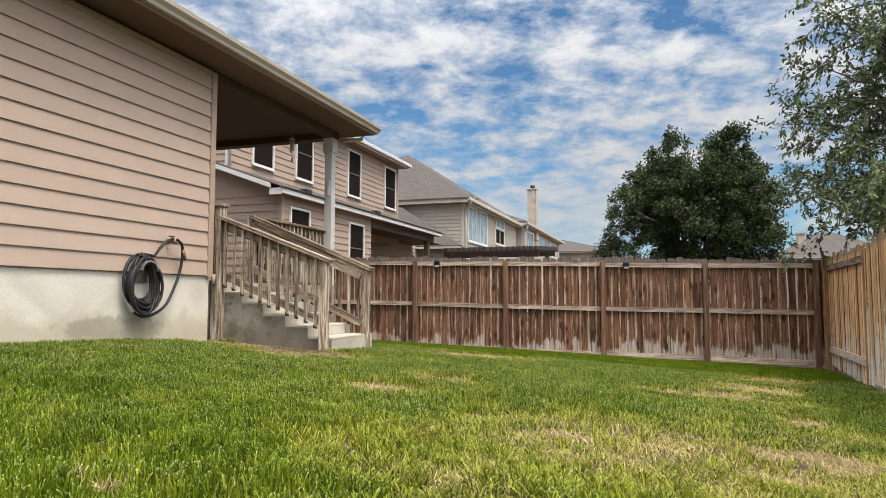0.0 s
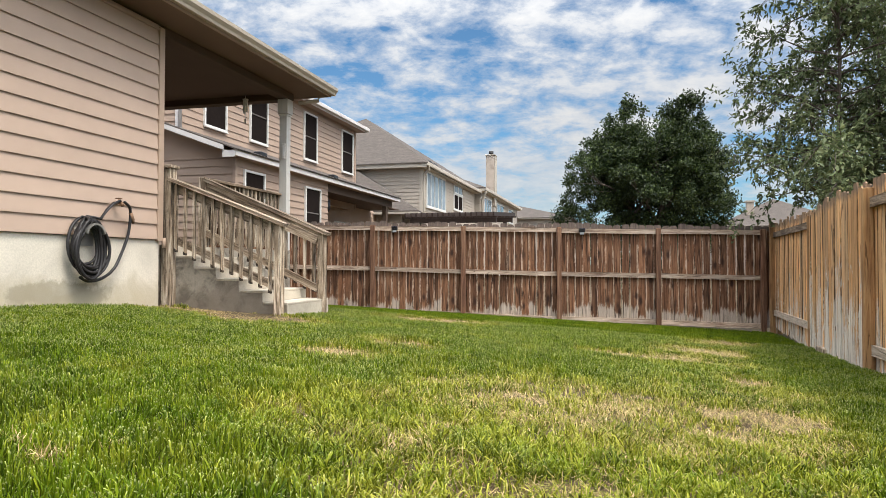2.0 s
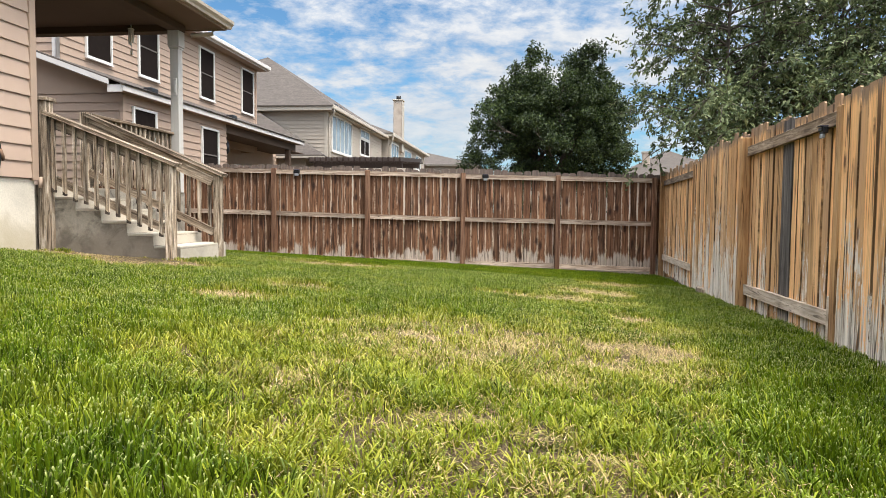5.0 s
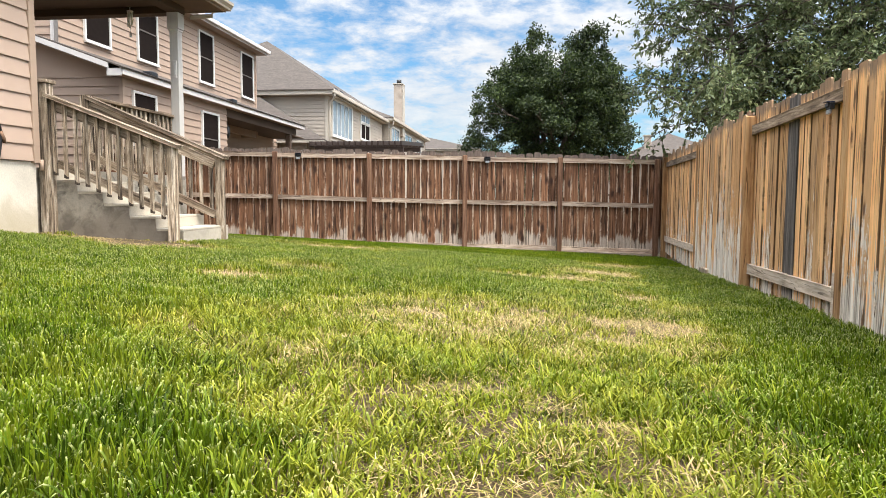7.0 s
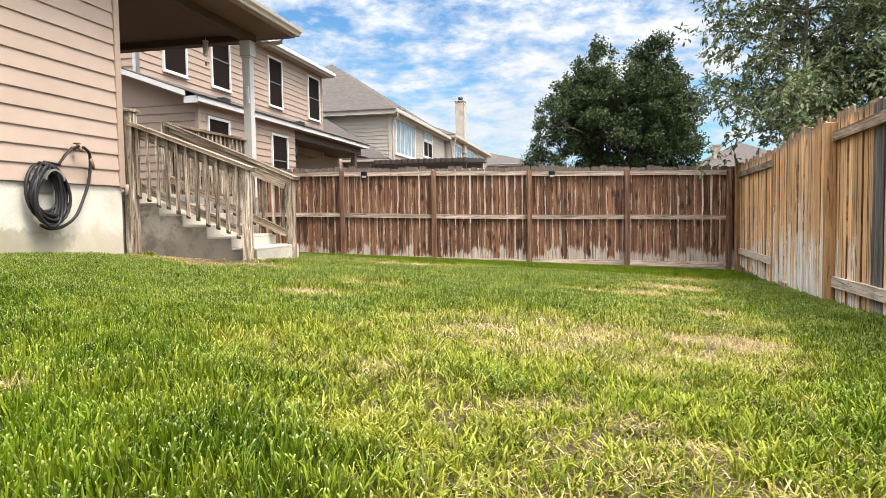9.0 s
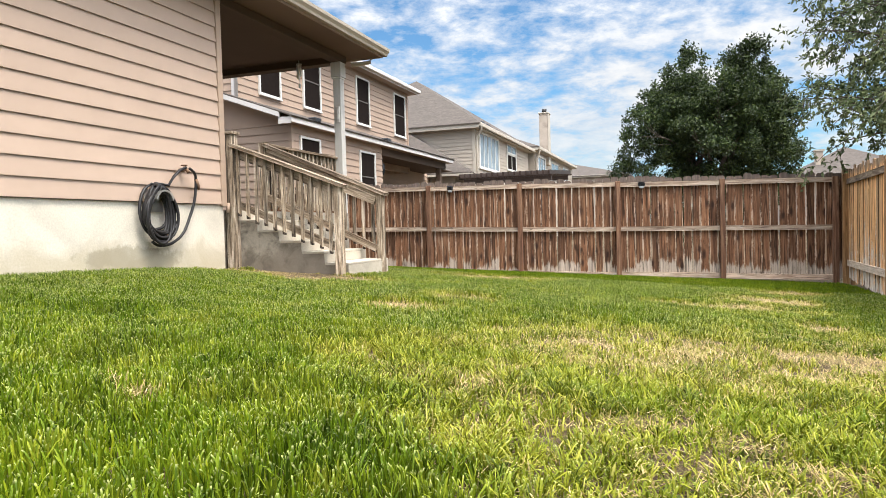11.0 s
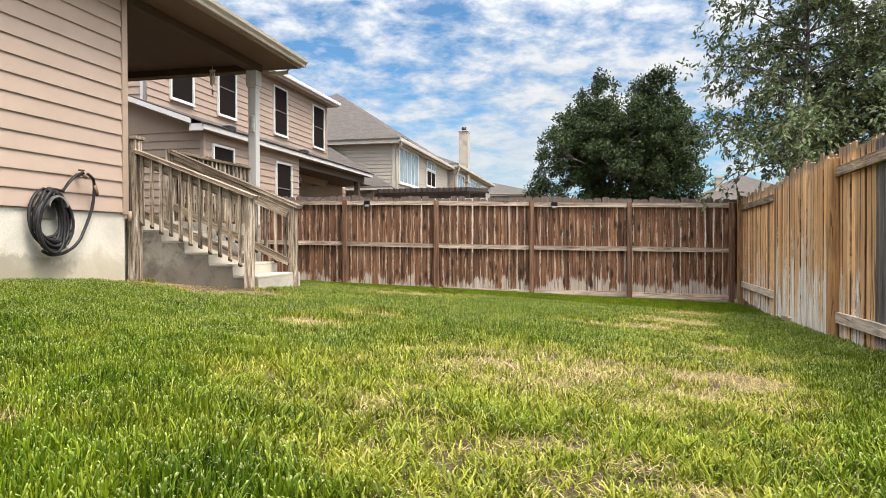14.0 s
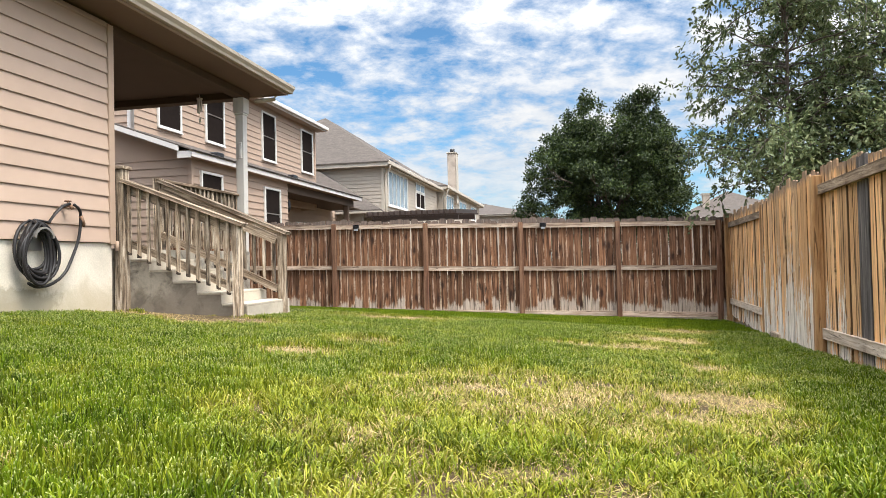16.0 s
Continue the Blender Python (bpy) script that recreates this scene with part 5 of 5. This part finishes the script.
def build_pergola():
    x0, x1, y0, y1 = -7.0, -3.95, 22.0, 26.2
    p = thing("pergola", ((x0 + x1) / 2, (y0 + y1) / 2, 0.1), "dark brown slatted patio pergola behind the fence", "pergola")

    def high(y):
        return 2.79 + 0.065 * (y - y0)

    for x in (x0 + 0.3, x1 - 0.3):
        for y in (y0 + 0.3, y1 - 0.3):
            part("post", box(fresh(), x - 0.07, x + 0.07, y - 0.07, y + 0.07, 0.0, high(y) - 0.22), M_PERGOLA, p)
    for y in (y0 + 0.3, y1 - 0.3):
        part("main_beam", box(fresh(), x0, x1, y - 0.05, y + 0.05, high(y) - 0.22, high(y) - 0.05), M_PERGOLA, p)
    n = 7
    for k in range(n):
        y = y0 + (y1 - y0) * k / (n - 1)
        part("purlin", box(fresh(), x0 - 0.1, x1 + 0.1, y - 0.03, y + 0.03, high(y) - 0.05, high(y) - 0.002), M_PERGOLA, p)
    n = 17
    for k in range(n):
        x = x0 + (x1 - x0) * k / (n - 1)
        part("rafter", beam(fresh(), (x, y0 - 0.25, high(y0 - 0.25) + 0.072), (x, y1 + 0.15, high(y1 + 0.15) + 0.072), 0.06, 0.13), M_PERGOLA, p)


build_pergola()


# ---- trees ----
def leaves_mesh(name, centres, radii, count, size, mat, rng, droop=0.0, flat=0.8):
    """Many small folded leaves, gathered in clumps round the centres."""
    c = np.asarray(centres)
    r = np.asarray(radii)
    idx = rng.choice(len(c), count, p=r ** 2 / (r ** 2).sum())
    d = rng.normal(size=(count, 3))
    d /= np.linalg.norm(d, axis=1)[:, None]
    p = c[idx] + d * (r[idx] * rng.random(count) ** 0.55)[:, None] * np.array([1, 1, flat])
    axis = rng.normal(size=(count, 3))
    axis[:, 2] -= droop
    axis /= np.linalg.norm(axis, axis=1)[:, None]
    nrm = rng.normal(size=(count, 3)) + np.array([0, 0, 0.7])
    side = np.cross(axis, nrm)
    side /= np.linalg.norm(side, axis=1)[:, None]
    nn = np.cross(side, axis)
    L = size * (0.65 + 0.7 * rng.random(count))[:, None]
    W = L * 0.26
    v = np.stack([p, p + axis * L * 0.45 + side * W + nn * L * 0.10, p + axis * L - nn * L * 0.05, p + axis * L * 0.45 - side * W + nn * L * 0.10], 1).reshape(-1, 3)
    base = np.arange(count)[:, None] * 4
    tri = np.concatenate([base + np.array([0, 1, 2]), base + np.array([0, 2, 3])], 1).reshape(-1, 3)
    me = bpy.data.meshes.new(name)
    me.vertices.add(len(v))
    me.vertices.foreach_set("co", v.ravel())
    me.loops.add(tri.size)
    me.loops.foreach_set("vertex_index", tri.ravel())
    me.polygons.add(len(tri))
    me.polygons.foreach_set("loop_start", np.arange(0, tri.size, 3))
    me.polygons.foreach_set("loop_total", np.full(len(tri), 3))
    me.update(calc_edges=True)
    me.materials.append(mat)
    return me


def grow(bm, p, d, length, radius, depth, rng, tips, spread=0.7, lift=0.15):
    """One limb and, from it, smaller ones; gathers the ends."""
    pts, rad = [Vector(p)], [radius]
    d = Vector(d).normalized()
    steps = 5
    for i in range(steps):
        d = (d + Vector(rng.normal(size=3) * 0.14) + Vector((0, 0, lift * 0.25))).normalized()
        pts.append(pts[-1] + d * length / steps)
        rad.append(radius * (1 - 0.5 * (i + 1) / steps))
    tube(bm, pts, rad, 7 if depth > 1 else 5)
    if depth == 0:
        tips.append(pts[-1])
        return
    for i in range(2, steps + 1):
        n = 2 if i == steps else 1
        for _ in range(n):
            nd = (d + Vector(rng.normal(size=3)) * spread).normalized()
            grow(bm, pts[i], nd, length * rng.uniform(0.55, 0.8), rad[i] * 0.7, depth - 1, rng, tips, spread, lift)


def build_oak():
    rng = np.random.default_rng(4)
    cx, cy, g = 0.95, 24.0, 0.0
    t = thing("oak_tree", (cx, cy, g), "dense dark green oak tree behind the fence", "tree", "trees")
    bm, tips = fresh(), []
    trunk = [(cx, cy, g - 0.1), (cx + 0.05, cy, 0.9), (cx - 0.03, cy + 0.05, 1.9)]
    tube(bm, trunk, [0.30, 0.24, 0.20], 10)
    for k in range(6):
        a = k * 1.05
        grow(bm, trunk[-1], (math.cos(a) * 0.75, math.sin(a) * 0.75, 0.9), 1.9, 0.11, 2, rng, tips, 0.6, 0.3)
    part("trunk", bm, M_BARK, t)
    centres, radii = [], []
    lobes = [(-1.6, 0, 2.8, 1.35, 1.6, 1.4), (-1.25, 0, 4.3, 1.35, 1.5, 1.4), (-0.65, 0.1, 5.7, 0.85, 1.1, 1.1), (0.3, 0, 3.9, 1.9, 1.8, 2.05), (1.2, -0.1, 6.1, 0.6, 0.7, 1.05), (1.3, 0, 4.9, 1.05, 1.4, 1.4),
             (2.0, 0.1, 5.2, 0.62, 0.8, 0.85), (2.1, 0, 4.3, 0.68, 0.9, 0.9), (1.6, 0, 3.1, 1.2, 1.4, 1.3), (1.35, 0, 1.9, 1.0, 1.2, 0.8), (0, 0, 1.9, 2.0, 1.5, 0.9)]
    for lx, ly, lz, rx, ry, rz in lobes:
        for _ in range(int(34 * rx * rz)):
            u = rng.normal(size=3)
            u /= np.linalg.norm(u)
            s = rng.uniform(0.72, 1.04)
            centres.append((cx + lx + u[0] * rx * s, cy + ly + u[1] * ry * s, lz + u[2] * rz * s))
            radii.append(rng.uniform(0.16, 0.42))
    for p in tips:
        centres.append(tuple(p)), radii.append(0.4)
    # upright sprigs that break the outline
    for c, r in list(zip(centres, radii)):
        if c[2] > 3.2 and rng.random() < 0.16:
            top = rng.uniform(0.25, 0.55)
            for k in range(4):
                centres.append((c[0] + rng.normal() * 0.03, c[1] + rng.normal() * 0.03, c[2] + r * 0.6 + top * k / 4))
                radii.append(0.15 - 0.03 * k)
    part("crown", leaves_mesh("crown", centres, radii, 150000, 0.095, M_OAK, rng, -0.3, 0.85), M_OAK, t)


build_oak()


def leaf_mesh(name, p, axis, L, W, mat, rng):
    """Single folded leaves at the points p, pointing along axis."""
    n = len(p)
    axis = axis / np.linalg.norm(axis, axis=1)[:, None]
    side = np.cross(axis, rng.normal(size=(n, 3)) + np.array([0, 0, 1.2]))
    side /= np.linalg.norm(side, axis=1)[:, None]
    nn = np.cross(side, axis)
    L, W = L[:, None], W[:, None]
    v = np.stack([p, p + axis * L * 0.45 + side * W + nn * L * 0.12, p + axis * L - nn * L * 0.06, p + axis * L * 0.45 - side * W + nn * L * 0.12], 1).reshape(-1, 3)
    base = np.arange(n)[:, None] * 4
    tri = np.concatenate([base + np.array([0, 1, 2]), base + np.array([0, 2, 3])], 1).reshape(-1, 3)
    me = bpy.data.meshes.new(name)
    me.vertices.add(len(v))
    me.vertices.foreach_set("co", v.ravel())
    me.loops.add(tri.size)
    me.loops.foreach_set("vertex_index", tri.ravel())
    me.polygons.add(len(tri))
    me.polygons.foreach_set("loop_start", np.arange(0, tri.size, 3))
    me.polygons.foreach_set("loop_total", np.full(len(tri), 3))
    me.update(calc_edges=True)
    me.materials.append(mat)
    return me


def build_ash():
    """Two slender stems; long arching limbs from them, side twigs along each limb, and leaves along each twig."""
    rng = np.random.default_rng(9)
    cx, cy = 4.5, 12.75
    t = thing("ash_tree", (cx, cy, 0.0), "loose grey-green leafy tree overhanging the cedar fence", "tree", "trees")
    trunk, wood_bm = fresh(), fresh()
    tube(trunk, [(cx, cy, -0.1), (cx, cy, 0.6), (cx - 0.1, cy, 1.1)], [0.15, 0.12, 0.10], 10)
    stems = []
    for foot, knee, tip in (((cx - 0.1, cy, 1.0), (3.72, 12.65, 2.9), (3.50, 12.5, 7.6)), ((cx - 0.05, cy, 1.0), (5.25, 12.5, 2.8), (5.75, 12.3, 7.4)), ((cx, cy, 1.0), (5.9, 11.4, 2.5), (7.3, 10.4, 6.0)), ((cx, cy + 0.05, 1.0), (4.6, 13.6, 3.0), (4.7, 14.2, 7.0))):
        a, k, b = np.array(foot), np.array(knee), np.array(tip)
        line = [a + (k - a) * u for u in (0.0, 0.35, 0.7)] + [k + (b - k) * u + np.array([0.05 * math.sin(7 * u + a[0]), 0.0, 0.0]) for u in (0.0, 0.2, 0.4, 0.6, 0.8, 1.0)]
        tube(trunk, [tuple(q) for q in line], [0.075, 0.066, 0.056, 0.044, 0.034, 0.026, 0.019, 0.012, 0.005], 8)
        stems.append((k, b))
    part("trunk", trunk, M_BARK, t)
    P, A, S = [], [], []
    for si, (k, b) in enumerate(stems):
        for i in range(70 if si < 3 else 30):
            u = -0.18 + 1.18 * rng.random() ** 1.55
            q = k + (b - k) * u
            az = i * 2.4 + rng.uniform(-0.5, 0.5)
            d = np.array([math.cos(az), math.sin(az), rng.uniform(0.25, 1.15)])
            d /= np.linalg.norm(d)
            length = rng.uniform(1.1, 2.05) * (1.0 - 0.45 * max(u, 0) ** 2)
            pts, n = [q], 9
            for _ in range(n):
                d = d + rng.normal(size=3) * 0.13 + np.array([0, 0, -0.075])
                d /= np.linalg.norm(d)
                pts.append(pts[-1] + d * length / n)
            tube(wood_bm, [tuple(x) for x in pts], [0.020 - 0.0018 * m for m in range(n + 1)], 5)
            for m in range(2, n + 1):
                for _ in range(3 if m < n else 4):
                    td = d * 0.5 + rng.normal(size=3) * 0.75 + np.array([0, 0, 0.1])
                    td /= np.linalg.norm(td)
                    tl = rng.uniform(0.22, 0.52)
                    tq = [pts[m] + td * tl * v + np.array([0, 0, -0.18 * tl * v * v]) for v in (0.0, 0.5, 1.0)]
                    if rng.random() < 0.45:
                        tube(wood_bm, [tuple(x) for x in tq], [0.006, 0.005, 0.003], 4)
                    leaves = int(tl * 34)
                    v = rng.uniform(0.2, 1.05, leaves)[:, None]
                    P.append(pts[m] + td * tl * v + np.array([0, 0, -0.18]) * tl * v * v + rng.normal(size=(leaves, 3)) * 0.02)
                    A.append(td * 0.6 + rng.normal(size=(leaves, 3)) * 0.62 + np.array([0, 0, -0.45]))
                    S.append(rng.uniform(0.065, 0.125, leaves))
    p, a, L = np.concatenate(P), np.concatenate(A), np.concatenate(S)
    part("branchwork", wood_bm, M_BARK, t)
    part("crown", leaf_mesh("crown", p, a, L, L * rng.uniform(0.18, 0.26, len(L)), M_LEAF, rng), M_LEAF, t)


build_ash()


# ---- lawn ----
# dry patches: centre, half axes, strength
DRY = [(-1.9, 4.45, 0.36, 0.30, 1.25), (-1.7, 5.3, 0.36, 0.32, 1.0), (-0.42, 3.5, 0.18, 0.13, 1.0), (-0.15, 2.05, 0.24, 0.09, 1.0), (0.74, 3.66, 0.28, 0.26, 1.3),
       (0.0, 6.3, 0.36, 0.32, 0.95), (0.55, 6.5, 0.3, 0.36, 0.9), (0.9, 7.6, 0.5, 0.5, 0.86), (1.3, 9.2, 0.45, 0.6, 0.84), (0.9, 5.05, 0.2, 0.25, 0.9), (0.15, 1.95, 0.12, 0.06, 1.0), (0.33, 1.8, 0.15, 0.07, 1.0), (0.05, 1.34, 0.2, 0.09, 1.0),
       (-3.72, 6.45, 0.75, 0.6, 1.3), (-4.5, 6.75, 1.0, 0.5, 1.3), (-2.5, 8.9, 0.85, 0.7, 1.15), (-0.95, 3.7, 0.14, 0.1, 0.9)]


def build_grass():
    rng = np.random.default_rng(77)

    def value_noise(x, y, s, seed):
        r2 = np.random.default_rng(seed).random((64, 64))
        u, v = x * s + 20, y * s + 20
        i, j = np.floor(u).astype(int), np.floor(v).astype(int)
        fu, fv = u - i, v - j
        fu, fv = fu * fu * (3 - 2 * fu), fv * fv * (3 - 2 * fv)
        g = lambda a, b: r2[a % 64, b % 64]
        return (g(i, j) * (1 - fu) + g(i + 1, j) * fu) * (1 - fv) + (g(i, j + 1) * (1 - fu) + g(i + 1, j + 1) * fu) * fv

    soft = lambda v: np.clip(v, 0, 1) ** 2 * (3 - 2 * np.clip(v, 0, 1))
    # near edge, far edge, tufts to the square metre, blades to a tuft, joints, width
    zones = [(0.75, 3.2, 1750, 7, 3, 1.0), (3.2, 6.0, 1250, 6, 2, 1.05), (6.0, 9.5, 950, 5, 2, 1.3), (9.5, 13.05, 800, 4, 1, 1.8), (-5.0, 5.0, 1150, 6, 1, 2.0)]
    V, T, DR, CT, TN = [], [], [], [], []
    nv = 0

    def dryness(x, y):
        """0 lush, about 0.4 yellowed, 1 straw; and where the worn, yellowed side of the lawn lies."""
        # the rear fence's shade is put in as a greener, less yellowed band
        fence_shade_x = RA + RB * y - 1.06 + 0.10 * (y - 2.9)
        edge = soft((x + 0.62 + np.clip((y - 1.2) / 1.3, 0, 1) * 1.15 - 0.45 * np.clip((y - 2.6) / 1.4, 0, 1)) / 0.55)
        worn = edge * soft((fence_shade_x + 0.22 - x) / 0.42) * soft((5.0 - y + 0.5 * x) / 0.9)
        strip = 0.75 * soft((0.75 - np.abs(x - 0.55 - 0.09 * (y - 5))) / 0.5) * soft((10.5 - y) / 2.0) * soft((y - 3.6) / 0.8)
        worn = np.maximum(worn, strip)
        d = 0.09 + 0.36 * worn + (0.26 + 0.12 * worn) * (value_noise(x, y, 1.3, 1) - 0.5) + 0.34 * (value_noise(x, y, 4.2, 2) - 0.5) + 0.28 * (value_noise(x, y, 11.0, 9) - 0.5)
        for cx, cy, rx, ry, k in DRY:
            q = np.sqrt(((x - cx) / rx) ** 2 + ((y - cy) / ry) ** 2) + 0.9 * (value_noise(x, y, 6.5, 5) - 0.5)
            d = np.maximum(d, k * np.clip(1.5 - q, 0, 1))
        return np.clip(d, 0, 1), worn

    for y0, y1, dens, per_tuft, seg, wide in zones:
        xl, xr = (-4.8, 2.4) if y1 < 3.5 else (-5.36, 2.75)
        n = int((xr - xl) * (y1 - y0) * dens)
        x, y = rng.uniform(xl, xr, n), rng.uniform(y0, y1, n)
        keep = (x < RA + RB * y - 0.05) & (x > WALL_X + 0.02) & (y < FA + FB * x - 0.05)
        keep &= ~((x < -3.72) & (y > NEAR_Y + 0.03) & (y < FAR_Y + 0.2)) & ~((x < -5.3) & (y > 6.9))
        ahead = (x > -1.4 * y - 0.3) & (x < 0.8 * y + 0.9) & (y > 0.75)
        keep &= ~ahead if y0 < 0 else ahead          # the last zone: the lawn beside and behind
        x, y = x[keep], y[keep]
        d, worn = dryness(x, y)
        bald = soft((value_noise(x, y, 12.0, 21) * 0.55 + value_noise(x, y, 5.0, 22) * 0.45 - 0.50) * 7)
        thin = rng.random(len(x)) > 0.18 * np.clip(d - 0.3, 0, 1) + 0.62 * bald * np.clip(worn * 0.9 + d * 0.4 - 0.12, 0, 1)
        x, y, d, worn = x[thin], y[thin], d[thin], worn[thin]
        tone = np.clip(rng.normal(0.5, 0.2, len(x)) + 0.7 * (value_noise(x, y, 7.0, 31) - 0.5), 0, 1)
        reach = (0.7 + 0.6 * value_noise(x, y, 2.2, 3)) * (0.75 + 0.5 * value_noise(x, y, 9.0, 4)) * rng.uniform(0.8, 1.2, len(x))
        x, y, d, worn, tone, reach = (np.repeat(v, per_tuft) for v in (x, y, d, worn, tone, reach))
        n = len(x)
        ox, oy = rng.normal(0, 0.011, n), rng.normal(0, 0.011, n)
        x, y = x + ox, y + oy
        gz = np.array([ground_z(a, b) for a, b in zip(x.tolist(), y.tolist())])
        h = np.minimum((0.040 + 0.055 * rng.random(n)) * reach, (0.088 if y0 < 1 else 0.060 if y0 < 4 else 0.044 if y0 < 8 else 0.026) + 0.02 * rng.random(n)) * (1 - 0.22 * worn) * (1 - 0.66 * np.clip((d - 0.5) / 0.4, 0, 1))
        az = np.arctan2(oy, ox) + rng.normal(0, 0.7, n)
        lean = np.abs(rng.normal(0.15, 0.28, n)) + 0.75 * worn * rng.random(n) + 1.3 * np.clip(d - 0.4, 0, 1) * rng.random(n) + 0.8 * np.clip(d - 0.65, 0, 1)
        w = rng.uniform(0.0014, 0.0034, n) * wide * (1 - 0.35 * np.clip((d - 0.5) * 2, 0, 1))
        dx, dy = np.cos(az), np.sin(az)
        tw = rng.normal(0, 0.6, n)
        sx, sy = -dy * np.cos(tw) - dx * np.sin(tw), -dy * np.sin(tw) + dx * np.cos(tw)
        steps = {3: (0.0, 0.5, 0.90, 1.0), 2: (0.0, 0.8, 1.0), 1: (0.0, 1.0)}[seg]
        pointed = rng.random(n) < 0.55
        flat, cuts = [], []
        for t in steps:
            bend = lean * t * t
            off, oz = h * np.sin(np.minimum(bend, 1.45)) * (0.35 + 0.65 * t), h * t * np.cos(np.minimum(bend * 0.8, 1.35))
            cxp, cyp, czp = x + dx * off, y + dy * off, gz - 0.004 + oz
            ww = w * (1 - 0.25 * t) if seg > 1 else w * (1 - 0.6 * t)
            if t == 1.0 and seg > 1:
                ww = np.where(pointed, w * 0.12, ww)
            flat += [np.stack([cxp - sx * ww, cyp - sy * ww, czp], 1), np.stack([cxp + sx * ww, cyp + sy * ww, czp], 1)]
            cuts += [1.0 if t == 1.0 and seg > 1 else 0.0] * 2
        per = len(flat)
        vv = np.stack(flat, 1).reshape(-1, 3)
        base = nv + np.arange(n)[:, None] * per
        for k in range(len(steps) - 1):
            a = 2 * k
            T.append(base + np.array([a, a + 1, a + 3]))
            T.append(base + np.array([a, a + 3, a + 2]))
        mown = ~pointed & (h > 0.04)
        CT.append((mown[:, None] * np.array(cuts)[None, :]).ravel())
        V.append(vv)
        DR.append(np.repeat(d, per))
        TN.append(np.repeat(tone, per))
        nv += len(vv)
    # loose clippings and dead stems that lie on the dry side
    n = 190000
    x, y = rng.uniform(-2.2, 1.9, n), rng.uniform(0.9, 8.5, n)
    d, worn = dryness(x, y)
    keep = (rng.random(n) < 0.75 * worn * (0.2 + 1.2 * value_noise(x, y, 2.6, 6) ** 2) * 0.55 + 2.0 * np.clip(d - 0.66, 0, 1) * np.where(y > 5, 0.35, 1.0)) & (x > -1.4 * y)
    x, y = x[keep], y[keep]
    n = len(x)
    gz = np.array([ground_z(a, b) for a, b in zip(x.tolist(), y.tolist())])
    az, L, w = rng.uniform(0, np.pi, n), rng.uniform(0.018, 0.055, n), rng.uniform(0.0008, 0.0019, n)
    z0, z1 = gz + rng.uniform(0.003, 0.032, n), gz + rng.uniform(0.003, 0.040, n)
    ca, sa = np.cos(az), np.sin(az)
    p = [np.stack([x - ca * L / 2 + sa * w, y - sa * L / 2 - ca * w, z0], 1), np.stack([x - ca * L / 2 - sa * w, y - sa * L / 2 + ca * w, z0], 1),
         np.stack([x + ca * L / 2 - sa * w * 0.5, y + sa * L / 2 + ca * w * 0.5, z1], 1), np.stack([x + ca * L / 2 + sa * w * 0.5, y + sa * L / 2 - ca * w * 0.5, z1], 1)]
    V.append(np.stack(p, 1).reshape(-1, 3))
    base = nv + np.arange(n)[:, None] * 4
    T.append(base + np.array([0, 1, 2]))
    T.append(base + np.array([0, 2, 3]))
    DR.append(np.repeat(np.where(rng.random(n) < 0.45 + 0.4 * (y > 3), 1.0, 0.5), 4))
    CT.append(np.zeros(n * 4))
    TN.append(np.repeat(rng.random(n), 4))
    nv += n * 4
    # bleached, matted dead tufts in the long grass
    for cx, cy, r, n in ((-1.55, 1.56, 0.03, 90), (-1.72, 1.64, 0.025, 50), (-1.48, 1.73, 0.02, 36)):
        x, y = rng.normal(cx, r, n), rng.normal(cy, r * 0.7, n)
        gz = np.array([ground_z(a, b) for a, b in zip(x.tolist(), y.tolist())])
        az, L, w = rng.uniform(0, 2 * np.pi, n), rng.uniform(0.015, 0.045, n), rng.uniform(0.0005, 0.0012, n)
        ca, sa, lo, hi = np.cos(az), np.sin(az), gz + rng.uniform(0.02, 0.06, n), gz + rng.uniform(0.04, 0.085, n)
        p = [np.stack([x + sa * w, y - ca * w, lo], 1), np.stack([x - sa * w, y + ca * w, lo], 1), np.stack([x + ca * L - sa * w, y + sa * L + ca * w, hi], 1), np.stack([x + ca * L + sa * w, y + sa * L - ca * w, hi], 1)]
        V.append(np.stack(p, 1).reshape(-1, 3))
        base = nv + np.arange(n)[:, None] * 4
        T += [base + np.array([0, 1, 2]), base + np.array([0, 2, 3])]
        DR.append(np.ones(n * 4))
        CT.append(np.zeros(n * 4))
        TN.append(np.full(n * 4, 0.9))
        nv += n * 4
    v, tri = np.concatenate(V), np.concatenate(T)
    me = bpy.data.meshes.new("grass")
    me.vertices.add(len(v))
    me.vertices.foreach_set("co", v.ravel())
    me.loops.add(tri.size)
    me.loops.foreach_set("vertex_index", tri.ravel())
    me.polygons.add(len(tri))
    me.polygons.foreach_set("loop_start", np.arange(0, tri.size, 3))
    me.polygons.foreach_set("loop_total", np.full(len(tri), 3))
    me.update(calc_edges=True)
    for name, arr in (("dry", np.concatenate(DR)), ("cut", np.concatenate(CT)), ("tone", np.concatenate(TN))):
        at = me.attributes.new(name, "FLOAT", "POINT")
        at.data.foreach_set("value", arr.astype(np.float32))
    me.materials.append(M_GRASS)
    ob = new("grass", me)
    tagged(ob, "green lawn grass with yellowed and straw-dry patches", "grass", kind="stuff")


build_grass()
